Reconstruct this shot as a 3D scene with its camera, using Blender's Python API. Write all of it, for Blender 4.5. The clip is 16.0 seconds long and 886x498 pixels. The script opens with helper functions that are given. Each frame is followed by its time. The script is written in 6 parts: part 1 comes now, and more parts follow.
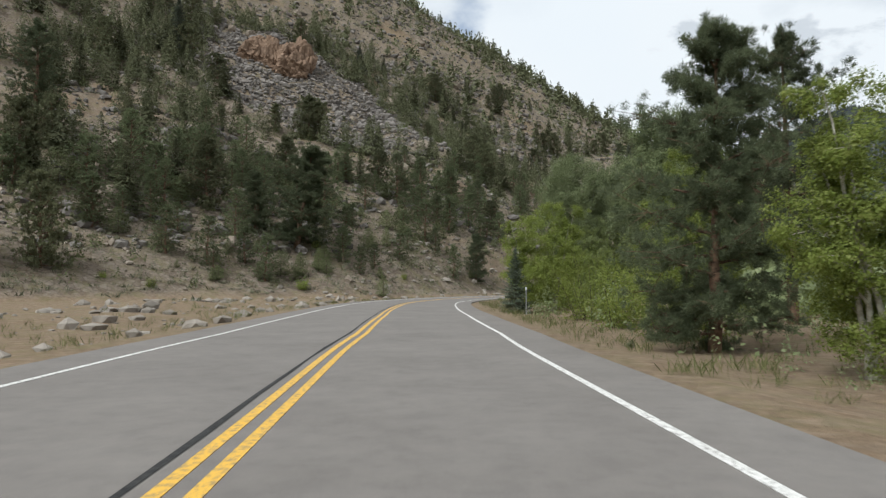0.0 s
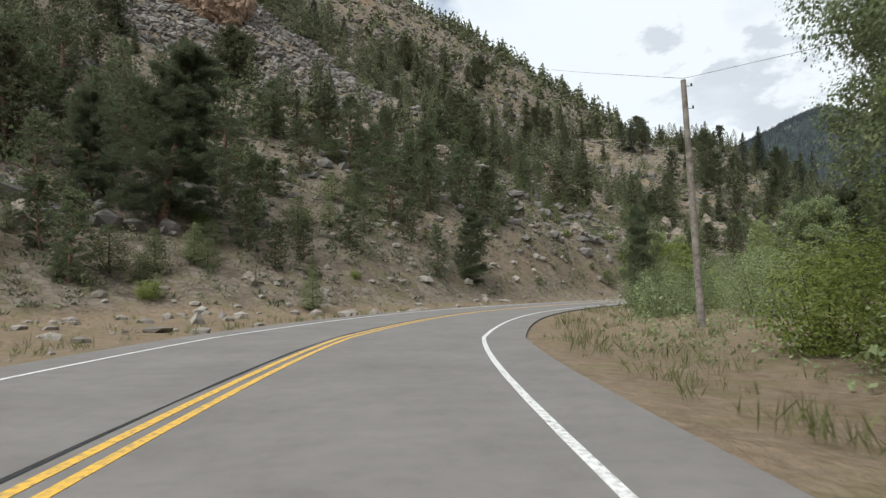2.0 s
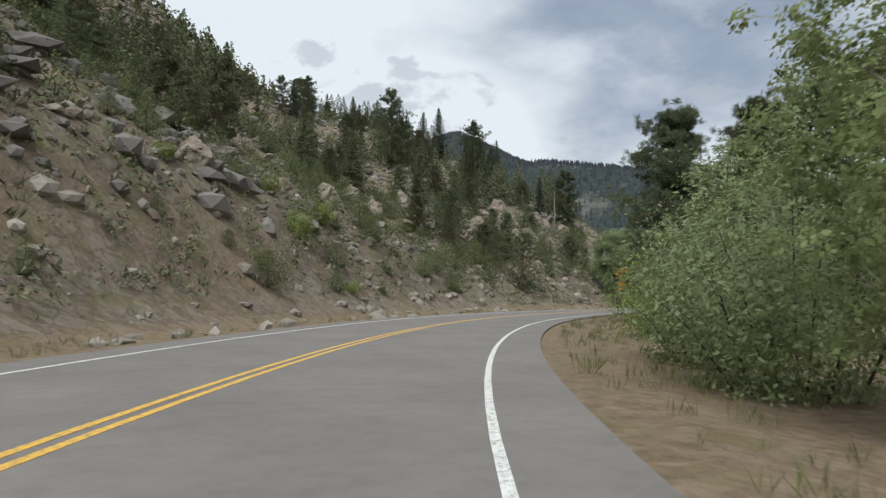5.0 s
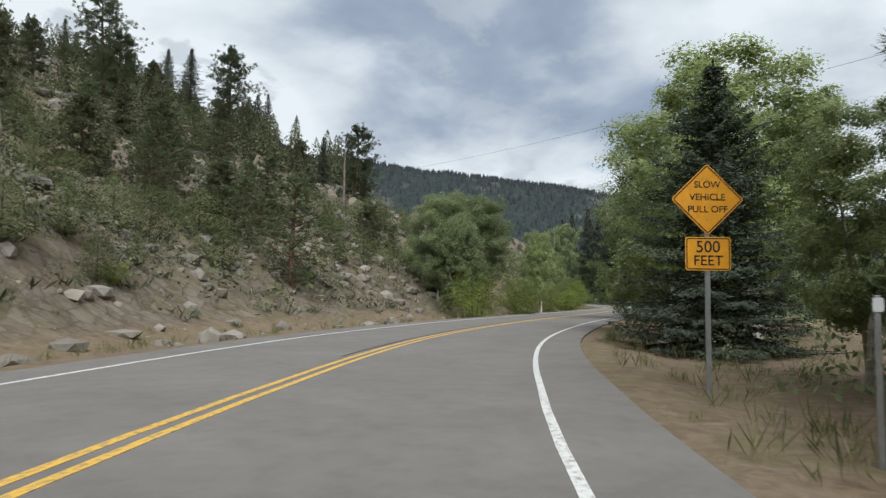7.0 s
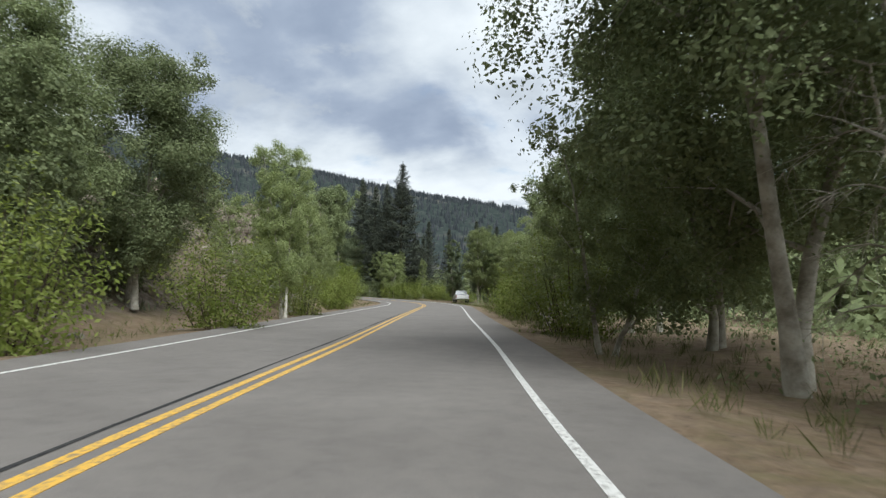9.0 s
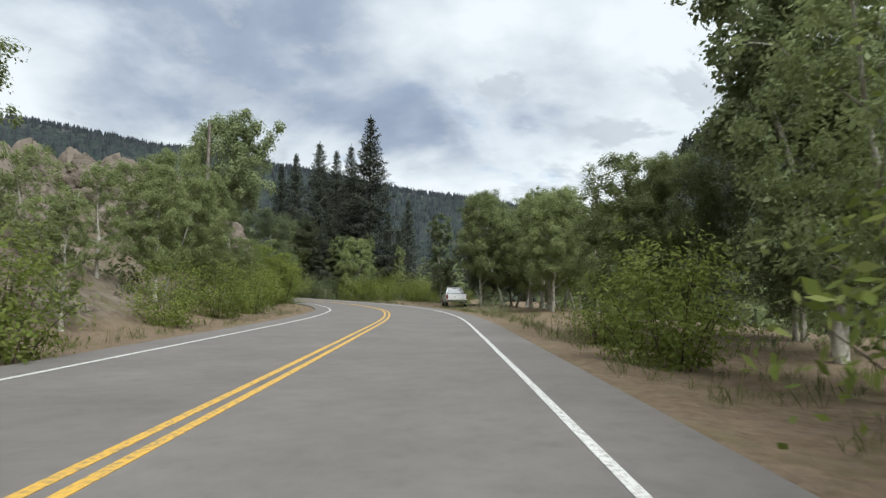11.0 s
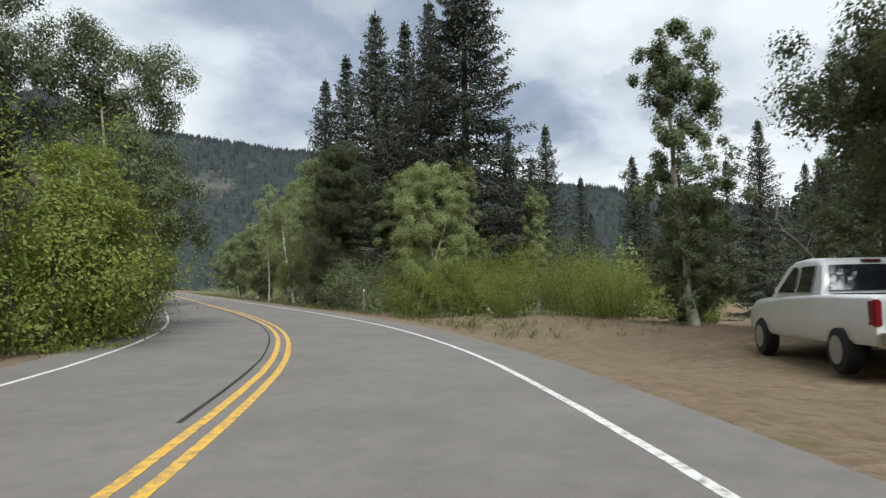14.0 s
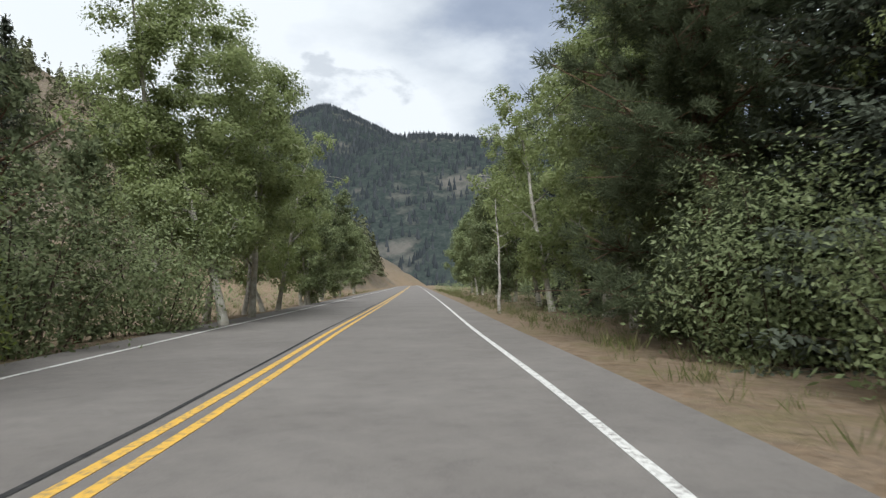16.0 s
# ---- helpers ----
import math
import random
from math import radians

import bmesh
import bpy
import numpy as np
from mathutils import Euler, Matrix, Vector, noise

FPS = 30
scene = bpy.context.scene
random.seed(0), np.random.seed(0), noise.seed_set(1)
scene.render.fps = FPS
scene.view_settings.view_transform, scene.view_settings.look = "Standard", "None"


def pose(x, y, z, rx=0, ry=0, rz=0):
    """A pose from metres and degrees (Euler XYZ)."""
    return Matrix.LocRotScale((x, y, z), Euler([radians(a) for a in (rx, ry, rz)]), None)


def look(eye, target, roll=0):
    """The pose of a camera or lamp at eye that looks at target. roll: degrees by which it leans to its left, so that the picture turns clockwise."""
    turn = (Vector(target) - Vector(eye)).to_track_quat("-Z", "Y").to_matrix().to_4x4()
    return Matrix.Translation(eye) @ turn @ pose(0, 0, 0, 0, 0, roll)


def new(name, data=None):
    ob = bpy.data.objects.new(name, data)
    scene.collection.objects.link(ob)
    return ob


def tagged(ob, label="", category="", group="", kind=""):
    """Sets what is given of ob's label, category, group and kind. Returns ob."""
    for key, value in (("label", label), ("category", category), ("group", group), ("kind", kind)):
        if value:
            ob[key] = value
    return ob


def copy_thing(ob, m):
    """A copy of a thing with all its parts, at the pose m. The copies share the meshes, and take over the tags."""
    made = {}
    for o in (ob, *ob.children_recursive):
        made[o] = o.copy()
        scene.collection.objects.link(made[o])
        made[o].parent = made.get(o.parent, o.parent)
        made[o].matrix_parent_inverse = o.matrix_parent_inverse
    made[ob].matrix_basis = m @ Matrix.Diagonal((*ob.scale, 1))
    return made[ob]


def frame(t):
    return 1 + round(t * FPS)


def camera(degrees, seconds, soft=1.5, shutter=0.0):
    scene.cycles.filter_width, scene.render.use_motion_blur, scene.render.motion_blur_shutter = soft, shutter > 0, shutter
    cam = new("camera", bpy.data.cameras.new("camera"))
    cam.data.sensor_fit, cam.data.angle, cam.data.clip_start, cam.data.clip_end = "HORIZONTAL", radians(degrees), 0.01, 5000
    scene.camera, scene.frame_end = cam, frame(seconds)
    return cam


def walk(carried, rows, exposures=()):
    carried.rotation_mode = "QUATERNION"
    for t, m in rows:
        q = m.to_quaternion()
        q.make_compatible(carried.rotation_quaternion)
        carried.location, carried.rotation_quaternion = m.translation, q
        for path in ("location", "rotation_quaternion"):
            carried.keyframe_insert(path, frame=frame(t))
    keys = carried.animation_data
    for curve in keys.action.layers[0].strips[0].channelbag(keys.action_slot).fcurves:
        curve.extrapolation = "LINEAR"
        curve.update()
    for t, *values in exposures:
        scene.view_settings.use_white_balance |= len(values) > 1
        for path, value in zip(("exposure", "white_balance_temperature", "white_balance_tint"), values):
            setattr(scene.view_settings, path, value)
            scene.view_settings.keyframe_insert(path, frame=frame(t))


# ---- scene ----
cam = camera(65.2, 16.0, soft=1.3, shutter=0.08)
# seconds, x, y, height, yaw, pitch, roll
ROWS = [
    (0.0, 0.00, 0.00, 1.20, 0.00, 3.10, 0.00),
    (0.5, -0.38, 8.98, 1.20, -0.40, 3.10, 0.10),
    (1.0, -0.68, 18.11, 1.20, -0.90, 3.20, 0.20),
    (1.5, -0.68, 27.24, 1.20, -1.50, 3.30, 0.30),
    (2.0, -0.45, 36.29, 1.20, -2.30, 3.40, 0.50),
    (2.5, 0.08, 45.65, 1.20, -4.10, 3.40, 0.30),
    (3.0, 1.21, 54.25, 1.20, -8.50, 3.50, 0.20),
    (3.5, 2.94, 62.92, 1.20, -14.50, 3.50, -0.40),
    (4.0, 5.51, 71.22, 1.20, -20.70, 3.70, -0.70),
    (4.5, 9.00, 79.51, 1.20, -26.35, 3.78, -0.60),
    (5.0, 13.17, 87.49, 1.20, -31.15, 3.86, -0.50),
    (5.5, 17.92, 95.13, 1.20, -35.51, 3.94, -0.40),
    (6.0, 23.21, 102.41, 1.20, -39.79, 4.02, -0.30),
    (6.5, 29.06, 109.24, 1.20, -44.40, 4.10, -0.20),
    (7.0, 35.54, 115.55, 1.20, -49.30, 4.10, -0.70),
    (7.5, 42.50, 121.13, 1.20, -54.50, 3.40, -1.30),
    (8.0, 49.86, 126.07, 1.20, -59.90, 3.30, -1.90),
    (8.5, 57.72, 130.33, 1.20, -64.80, 3.40, -1.90),
    (9.0, 65.98, 134.01, 1.20, -68.50, 3.70, -1.20),
    (9.5, 74.37, 137.30, 1.20, -70.20, 3.68, -0.98),
    (10.0, 82.75, 140.52, 1.20, -70.63, 3.66, -0.76),
    (10.5, 91.14, 143.76, 1.20, -70.29, 3.64, -0.54),
    (11.0, 99.52, 147.02, 1.20, -69.68, 3.62, -0.32),
    (11.5, 107.94, 150.22, 1.20, -69.30, 3.60, -0.10),
    (12.0, 116.65, 153.56, 1.20, -69.20, 3.50, 0.00),
    (12.5, 125.11, 157.09, 1.20, -69.00, 3.50, 0.40),
    (13.0, 133.86, 160.81, 1.20, -68.50, 3.50, 0.40),
    (13.5, 141.97, 165.02, 1.20, -63.40, 3.65, 0.50),
    (14.0, 149.80, 169.76, 1.21, -58.90, 3.70, 1.00),
    (14.5, 157.04, 175.09, 1.24, -52.20, 3.80, 1.00),
    (15.0, 163.62, 180.72, 1.30, -47.00, 3.80, 1.40),
    (15.5, 169.50, 186.81, 1.39, -41.90, 3.75, 1.40),
    (16.0, 174.87, 193.26, 1.51, -37.80, 3.65, 0.80),
]
walk(cam, [(t, pose(x, y, z, 90 + pitch, roll, yaw)) for t, x, y, z, yaw, pitch, roll in ROWS],
     exposures=[(0, -0.12, 5850, 6), (2.5, -0.05, 5850, 6), (3.5, -0.25, 5800, 6), (7, -0.2, 5800, 5), (9, -0.04, 5800, 5), (12.5, -0.1, 5850, 5), (16, -0.05, 5850, 7)])

# ---- light ----
def build_world():
    """Broken cloud: a slate-grey mass to the north-east, bright above the horizon, white with grey puffs elsewhere."""
    w = bpy.data.worlds.new("sky")
    scene.world = w
    w.use_nodes = True
    nt = w.node_tree
    nt.nodes.clear()
    N, L = nt.nodes.new, nt.links.new
    out, bg = N("ShaderNodeOutputWorld"), N("ShaderNodeBackground")
    sky = N("ShaderNodeTexSky")
    sky.sky_type, sky.sun_disc = "NISHITA", False
    sky.sun_elevation, sky.sun_rotation = radians(50), radians(225)
    tc, sep, mp = N("ShaderNodeTexCoord"), N("ShaderNodeSeparateXYZ"), N("ShaderNodeCombineXYZ")
    L(tc.outputs["Generated"], sep.inputs[0])

    def calc(op, a, b, c=0.0):
        m = N("ShaderNodeMath")
        m.operation = op
        for i, v in enumerate((a, b, c)):
            if isinstance(v, (int, float)):
                m.inputs[i].default_value = v
            else:
                L(v, m.inputs[i])
        return m.outputs[0]

    def span(v, lo, hi, a=0.0, b=1.0):
        m = N("ShaderNodeMapRange")
        m.interpolation_type = "SMOOTHSTEP"
        for k, x in (("From Min", lo), ("From Max", hi), ("To Min", a), ("To Max", b)):
            m.inputs[k].default_value = x
        L(v, m.inputs["Value"])
        return m.outputs[0]

    # cloud deck: direction laid onto a flat layer overhead
    za = calc("ADD", calc("MAXIMUM", sep.outputs[2], 0.0), 0.33)
    for i in (0, 1):
        L(calc("DIVIDE", sep.outputs[i], za), mp.inputs[i])

    def layer(scale, detail, rough, shift, warp=0.0):
        n = N("ShaderNodeTexNoise")
        n.inputs["Scale"].default_value, n.inputs["Detail"].default_value = scale, detail
        n.inputs["Roughness"].default_value, n.inputs["Distortion"].default_value = rough, warp
        ad = N("ShaderNodeVectorMath"); ad.operation = "ADD"; ad.inputs[1].default_value = shift
        L(mp.outputs[0], ad.inputs[0]); L(ad.outputs[0], n.inputs["Vector"])
        return n.outputs["Fac"]

    def mix(fac, a, b):
        m = N("ShaderNodeMixRGB")
        L(fac, m.inputs[0])
        for i, v in ((1, a), (2, b)):
            if isinstance(v, tuple):
                m.inputs[i].default_value = (*v, 1)
            else:
                L(v, m.inputs[i])
        return m.outputs[0]

    def toward(d, lo, hi):
        dot = N("ShaderNodeVectorMath"); dot.operation = "DOT_PRODUCT"; dot.inputs[1].default_value = d
        L(tc.outputs["Generated"], dot.inputs[0])
        return span(dot.outputs["Value"], lo, hi)

    def billow(scale, shift):
        vo = N("ShaderNodeTexVoronoi")
        vo.feature = "SMOOTH_F1"
        vo.inputs["Scale"].default_value, vo.inputs["Smoothness"].default_value = scale, 0.35
        n = N("ShaderNodeTexNoise")
        n.inputs["Scale"].default_value, n.inputs["Detail"].default_value = scale * 1.3, 6
        wob = N("ShaderNodeVectorMath"); wob.operation = "MULTIPLY_ADD"
        wob.inputs[1].default_value = (0.22, 0.22, 0)
        ad = N("ShaderNodeVectorMath"); ad.operation = "ADD"; ad.inputs[1].default_value = shift
        L(mp.outputs[0], ad.inputs[0]); L(ad.outputs[0], n.inputs["Vector"])
        L(n.outputs["Color"], wob.inputs[0]); L(ad.outputs[0], wob.inputs[2]); L(wob.outputs[0], vo.inputs["Vector"])
        return vo.outputs["Distance"]

    mass = toward((0.79, 0.40, 0.46), 0.80, 0.97)
    low = span(sep.outputs[2], 0.10, 0.26, 1.0, 0.0)
    big = layer(0.95, 8, 0.55, (3.1, 1.7, 0), 0.15)
    v = calc("MULTIPLY_ADD", big, 1.45, 0.06)
    v = calc("MULTIPLY_ADD", billow(2.4, (0.7, 3.3, 0)), -0.26, calc("ADD", v, 0.11))
    v = calc("MULTIPLY_ADD", billow(6.0, (5.1, 0.4, 0)), -0.13, calc("ADD", v, 0.05))
    v = calc("MULTIPLY_ADD", mass, -0.21, v)
    v = calc("MULTIPLY_ADD", low, 0.16, v)
    r = N("ShaderNodeValToRGB")
    L(v, r.inputs["Fac"])
    els = r.color_ramp.elements
    stops = [(0.22, (0.29, 0.33, 0.42)), (0.38, (0.45, 0.485, 0.565)), (0.47, (0.66, 0.675, 0.705)), (0.54, (0.82, 0.82, 0.82)), (0.66, (1.02, 1.0, 0.97))]
    while len(els) < len(stops):
        els.new(0.5)
    for e, (p, c) in zip(els, stops):
        e.position, e.color = p, (*c, 1)
    col = r.outputs["Color"]
    # small grey puffs, crisp white tops, a few holes of blue
    puff = layer(2.6, 9, 0.58, (7.3, 2.2, 0), 0.3)
    col = mix(span(puff, 0.545, 0.60, 0.0, 0.6), col, (0.60, 0.61, 0.63))
    tops = layer(1.7, 10, 0.55, (1.9, 8.8, 0), 0.2)
    col = mix(span(tops, 0.47, 0.66, 0.0, 0.75), col, (1.0, 0.99, 0.97))
    skys = N("ShaderNodeMixRGB"); skys.blend_type = "MULTIPLY"; skys.inputs[0].default_value = 1
    skys.inputs[2].default_value = (0.12, 0.12, 0.12, 1)
    L(sky.outputs[0], skys.inputs[1])
    hole = layer(1.3, 7, 0.5, (9.2, 4.4, 0), 0.2)
    col = mix(span(hole, 0.30, 0.37, 0.8, 0.0), col, skys.outputs[0])
    L(col, bg.inputs[0])
    bg.inputs[1].default_value = 1.0
    L(bg.outputs[0], out.inputs[0])


build_world()
sun = new("sun", bpy.data.lights.new("sun", "SUN"))
sun.data.energy, sun.data.angle, sun.data.color = 4.6, radians(32), (1, 0.97, 0.92)
sun.matrix_world = look((-72, -72, 122), (0, 0, 0))


# ---- materials ----
def material(name, rough=0.9, spec=0.25):
    m = bpy.data.materials.new(name)
    m.use_nodes = True
    b = m.node_tree.nodes["Principled BSDF"]
    b.inputs["Roughness"].default_value = rough
    b.inputs["Specular IOR Level"].default_value = spec
    return m, m.node_tree.nodes, m.node_tree.links, b


def ramp(N, L, fac, stops):
    r = N.new("ShaderNodeValToRGB")
    els = r.color_ramp.elements
    while len(els) < len(stops):
        els.new(0.5)
    for e, (p, c) in zip(els, stops):
        e.position, e.color = p, (*c, 1)
    L.new(fac, r.inputs["Fac"])
    return r.outputs["Color"]


def noise_tex(N, L, scale, detail=6, rough=0.6, coord="Object", dist=0.0):
    tc = N.new("ShaderNodeTexCoord")
    n = N.new("ShaderNodeTexNoise")
    n.inputs["Scale"].default_value, n.inputs["Detail"].default_value = scale, detail
    n.inputs["Roughness"].default_value, n.inputs["Distortion"].default_value = rough, dist
    L.new(tc.outputs[coord], n.inputs["Vector"])
    return n.outputs["Fac"]


def mixc(N, L, fac, a, b, mode="MIX"):
    m = N.new("ShaderNodeMixRGB")
    m.blend_type = mode
    for i, v in ((0, fac), (1, a), (2, b)):
        if isinstance(v, (int, float)):
            m.inputs[i].default_value = v
        elif isinstance(v, tuple):
            m.inputs[i].default_value = (*v, 1)
        else:
            L.new(v, m.inputs[i])
    return m.outputs[0]


def bump(N, L, b, h, strength, dist):
    bp = N.new("ShaderNodeBump")
    bp.inputs["Strength"].default_value, bp.inputs["Distance"].default_value = strength, dist
    L.new(h, bp.inputs["Height"])
    L.new(bp.outputs[0], b.inputs["Normal"])


def leaf_material(name, lo, mid, hi, trans=0.25, rough=0.7):
    """Foliage: a colour of its own for each leaf and each tree."""
    m, N, L, b = material(name, rough, 0.12)
    lo, mid, hi = ((c[0] * 1.07, c[1], c[2] * 1.15) for c in (lo, mid, hi))
    g = N.new("ShaderNodeNewGeometry")
    o = N.new("ShaderNodeObjectInfo")
    c = ramp(N, L, g.outputs["Random Per Island"], [(0, lo), (0.55, mid), (1, hi)])
    big = noise_tex(N, L, 0.9, 3, 0.5)
    c = mixc(N, L, big, mixc(N, L, 0.35, c, lo), c)
    hsv = N.new("ShaderNodeHueSaturation")
    mr = N.new("ShaderNodeMapRange")
    mr.inputs["To Min"].default_value, mr.inputs["To Max"].default_value = 0.75, 1.2
    L.new(o.outputs["Random"], mr.inputs["Value"])
    L.new(mr.outputs[0], hsv.inputs["Value"])
    L.new(c, hsv.inputs["Color"])
    L.new(hsv.outputs[0], b.inputs["Base Color"])
    tr = N.new("ShaderNodeBsdfTranslucent")
    L.new(hsv.outputs[0], tr.inputs["Color"])
    mx = N.new("ShaderNodeMixShader")
    mx.inputs[0].default_value = trans
    L.new(b.outputs[0], mx.inputs[1]); L.new(tr.outputs[0], mx.inputs[2])
    L.new(mx.outputs[0], N["Material Output"].inputs["Surface"])
    return m


def bark_material(name, a, c, scale=6):
    m, N, L, b = material(name, 0.95, 0.15)
    n = noise_tex(N, L, scale, 6, 0.65)
    L.new(ramp(N, L, n, [(0.35, a), (0.65, c)]), b.inputs["Base Color"])
    bump(N, L, b, n, 0.6, 0.03)
    return m


LEAF_SPRUCE = leaf_material("spruce_needles", (0.058, 0.07, 0.044), (0.082, 0.1, 0.06), (0.112, 0.134, 0.082), 0.3)
LEAF_PINE = leaf_material("pine_needles", (0.088, 0.112, 0.05), (0.128, 0.157, 0.07), (0.172, 0.204, 0.094), 0.4)
LEAF_PONDEROSA = leaf_material("ponderosa_needles", (0.076, 0.098, 0.047), (0.11, 0.136, 0.064), (0.152, 0.18, 0.087), 0.45)
LEAF_JUNIPER = leaf_material("juniper_foliage", (0.074, 0.091, 0.034), (0.108, 0.127, 0.048), (0.15, 0.168, 0.068), 0.3)
LEAF_ASPEN = leaf_material("aspen_leaves", (0.195, 0.245, 0.088), (0.262, 0.32, 0.115), (0.335, 0.39, 0.17), 0.55, 0.5)
# cottonwood leaf colours darkened: cloud shade painted into the foliage
LEAF_COTTON_SHADED = leaf_material("shaded_cottonwood_leaves", (0.095, 0.125, 0.055), (0.14, 0.175, 0.075), (0.19, 0.225, 0.11), 0.4, 0.5)
LEAF_COTTON = leaf_material("cottonwood_leaves", (0.15, 0.19, 0.078), (0.205, 0.255, 0.102), (0.27, 0.318, 0.145), 0.42, 0.5)
LEAF_WILLOW = leaf_material("willow_leaves", (0.14, 0.185, 0.034), (0.20, 0.26, 0.046), (0.29, 0.33, 0.09), 0.5, 0.5)
BARK_ASPEN = bark_material("aspen_bark", (0.20, 0.18, 0.14), (0.48, 0.45, 0.38), 3)
BARK_DARK = bark_material("dark_bark", (0.03, 0.022, 0.016), (0.10, 0.075, 0.055), 8)
BARK_PINE = bark_material("ponderosa_bark", (0.05, 0.034, 0.023), (0.19, 0.118, 0.075), 7)


def voronoi(N, L, scale, feature="F1", out="Color", rand=1.0):
    tc = N.new("ShaderNodeTexCoord")
    v = N.new("ShaderNodeTexVoronoi")
    v.feature = feature
    v.inputs["Scale"].default_value, v.inputs["Randomness"].default_value = scale, rand
    L.new(tc.outputs["Object"], v.inputs["Vector"])
    return v.outputs[out]


def ground_material():
    """Dry soil with dead grass low down, broken talus in long patches on the slopes."""
    m, N, L, b = material("dry_ground", 0.95, 0.1)
    big = noise_tex(N, L, 0.04, 7, 0.65)
    mid = noise_tex(N, L, 0.35, 8, 0.68)
    fine = noise_tex(N, L, 5.0, 6, 0.7)
    soil = ramp(N, L, mid, [(0.35, (0.06, 0.05, 0.036)), (0.5, (0.13, 0.10, 0.07)), (0.66, (0.20, 0.165, 0.125))])
    tan = ramp(N, L, fine, [(0.3, (0.14, 0.094, 0.055)), (0.7, (0.33, 0.228, 0.14))])
    low = mixc(N, L, 0.75, soil, tan)
    cell = N.new("ShaderNodeSeparateColor")
    L.new(voronoi(N, L, 1.3), cell.inputs[0])
    cell2 = N.new("ShaderNodeSeparateColor")
    L.new(voronoi(N, L, 3.6), cell2.inputs[0])
    blocks = ramp(N, L, cell.outputs[0], [(0, (0.05, 0.047, 0.043)), (0.5, (0.115, 0.106, 0.096)), (1, (0.25, 0.23, 0.205))])
    chips = ramp(N, L, cell2.outputs[0], [(0, (0.06, 0.055, 0.048)), (1, (0.26, 0.232, 0.20))])
    rock = mixc(N, L, 0.5, blocks, chips)
    gap = ramp(N, L, voronoi(N, L, 1.3, "DISTANCE_TO_EDGE", "Distance"), [(0.0, (0.5, 0.5, 0.5)), (0.10, (1, 1, 1))])
    rock = mixc(N, L, 1.0, rock, gap, "MULTIPLY")
    geo = N.new("ShaderNodeNewGeometry")
    up = N.new("ShaderNodeSeparateXYZ")
    L.new(geo.outputs["Normal"], up.inputs[0])
    steep = ramp(N, L, up.outputs[2], [(0.90, (1, 1, 1)), (0.96, (0, 0, 0))])
    f = mixc(N, L, 1.0, ramp(N, L, big, [(0.34, (0, 0, 0)), (0.48, (1, 1, 1))]), steep, "MULTIPLY")
    c = mixc(N, L, f, mixc(N, L, 0.2, low, chips), mixc(N, L, 0.4, rock, low))
    grass = ramp(N, L, noise_tex(N, L, 0.7, 8, 0.75), [(0.48, (0, 0, 0)), (0.62, (1, 1, 1))])
    c = mixc(N, L, mixc(N, L, 0.45, grass, (0, 0, 0)), c, (0.14, 0.125, 0.055))
    L.new(c, b.inputs["Base Color"])
    bump(N, L, b, mixc(N, L, 0.5, mixc(N, L, 0.5, cell.outputs[0], cell2.outputs[0]), fine), 0.8, 0.3)
    return m


def asphalt_material():
    m, N, L, b = material("worn_asphalt", 0.85, 0.3)
    fine = noise_tex(N, L, 90, 3, 0.7)
    big = noise_tex(N, L, 0.5, 5, 0.6)
    c = ramp(N, L, fine, [(0.3, (0.105, 0.093, 0.082)), (0.7, (0.215, 0.193, 0.172))])
    c = mixc(N, L, 0.5, c, ramp(N, L, big, [(0.3, (0.115, 0.102, 0.091)), (0.7, (0.195, 0.175, 0.156))]))
    blot = ramp(N, L, noise_tex(N, L, 3.0, 8, 0.72), [(0.36, (0.88, 0.88, 0.885)), (0.52, (1, 1, 1)), (0.68, (1.07, 1.065, 1.06))])
    c = mixc(N, L, 1.0, c, blot, "MULTIPLY")
    L.new(c, b.inputs["Base Color"])
    bump(N, L, b, fine, 0.4, 0.01)
    return m


def paint_material(name, col, worn):
    m, N, L, b = material(name, 0.6, 0.3)
    n = noise_tex(N, L, 14, 6, 0.75)
    c = ramp(N, L, n, [(0.38, worn), (0.52, col)])
    L.new(c, b.inputs["Base Color"])
    return m


def rock_material(name, a, bb, c2):
    m, N, L, b = material(name, 0.93, 0.15)
    n1, n2 = noise_tex(N, L, 0.7, 7, 0.65), noise_tex(N, L, 7, 6, 0.7)
    c = ramp(N, L, n1, [(0.3, a), (0.52, bb), (0.72, c2)])
    c = mixc(N, L, 0.5, c, ramp(N, L, n2, [(0.3, a), (0.7, c2)]), "OVERLAY")
    o = N.new("ShaderNodeNewGeometry")
    c = mixc(N, L, 0.35, c, ramp(N, L, o.outputs["Random Per Island"], [(0, a), (1, c2)]))
    L.new(c, b.inputs["Base Color"])
    bump(N, L, b, mixc(N, L, 0.5, n1, n2), 0.8, 0.12)
    return m


GROUND = ground_material()
ASPHALT = asphalt_material()
YELLOW = paint_material("yellow_road_paint", (0.62, 0.36, 0.05), (0.20, 0.16, 0.10))
WHITE = paint_material("white_road_paint", (0.62, 0.60, 0.56), (0.22, 0.20, 0.18))
ROCK = rock_material("granite", (0.13, 0.115, 0.096), (0.26, 0.232, 0.197), (0.40, 0.36, 0.31))
SCREE = rock_material("grey_scree", (0.09, 0.082, 0.075), (0.185, 0.168, 0.15), (0.32, 0.288, 0.258))
CLIFF = rock_material("tan_cliff", (0.095, 0.078, 0.062), (0.22, 0.185, 0.15), (0.34, 0.29, 0.24))
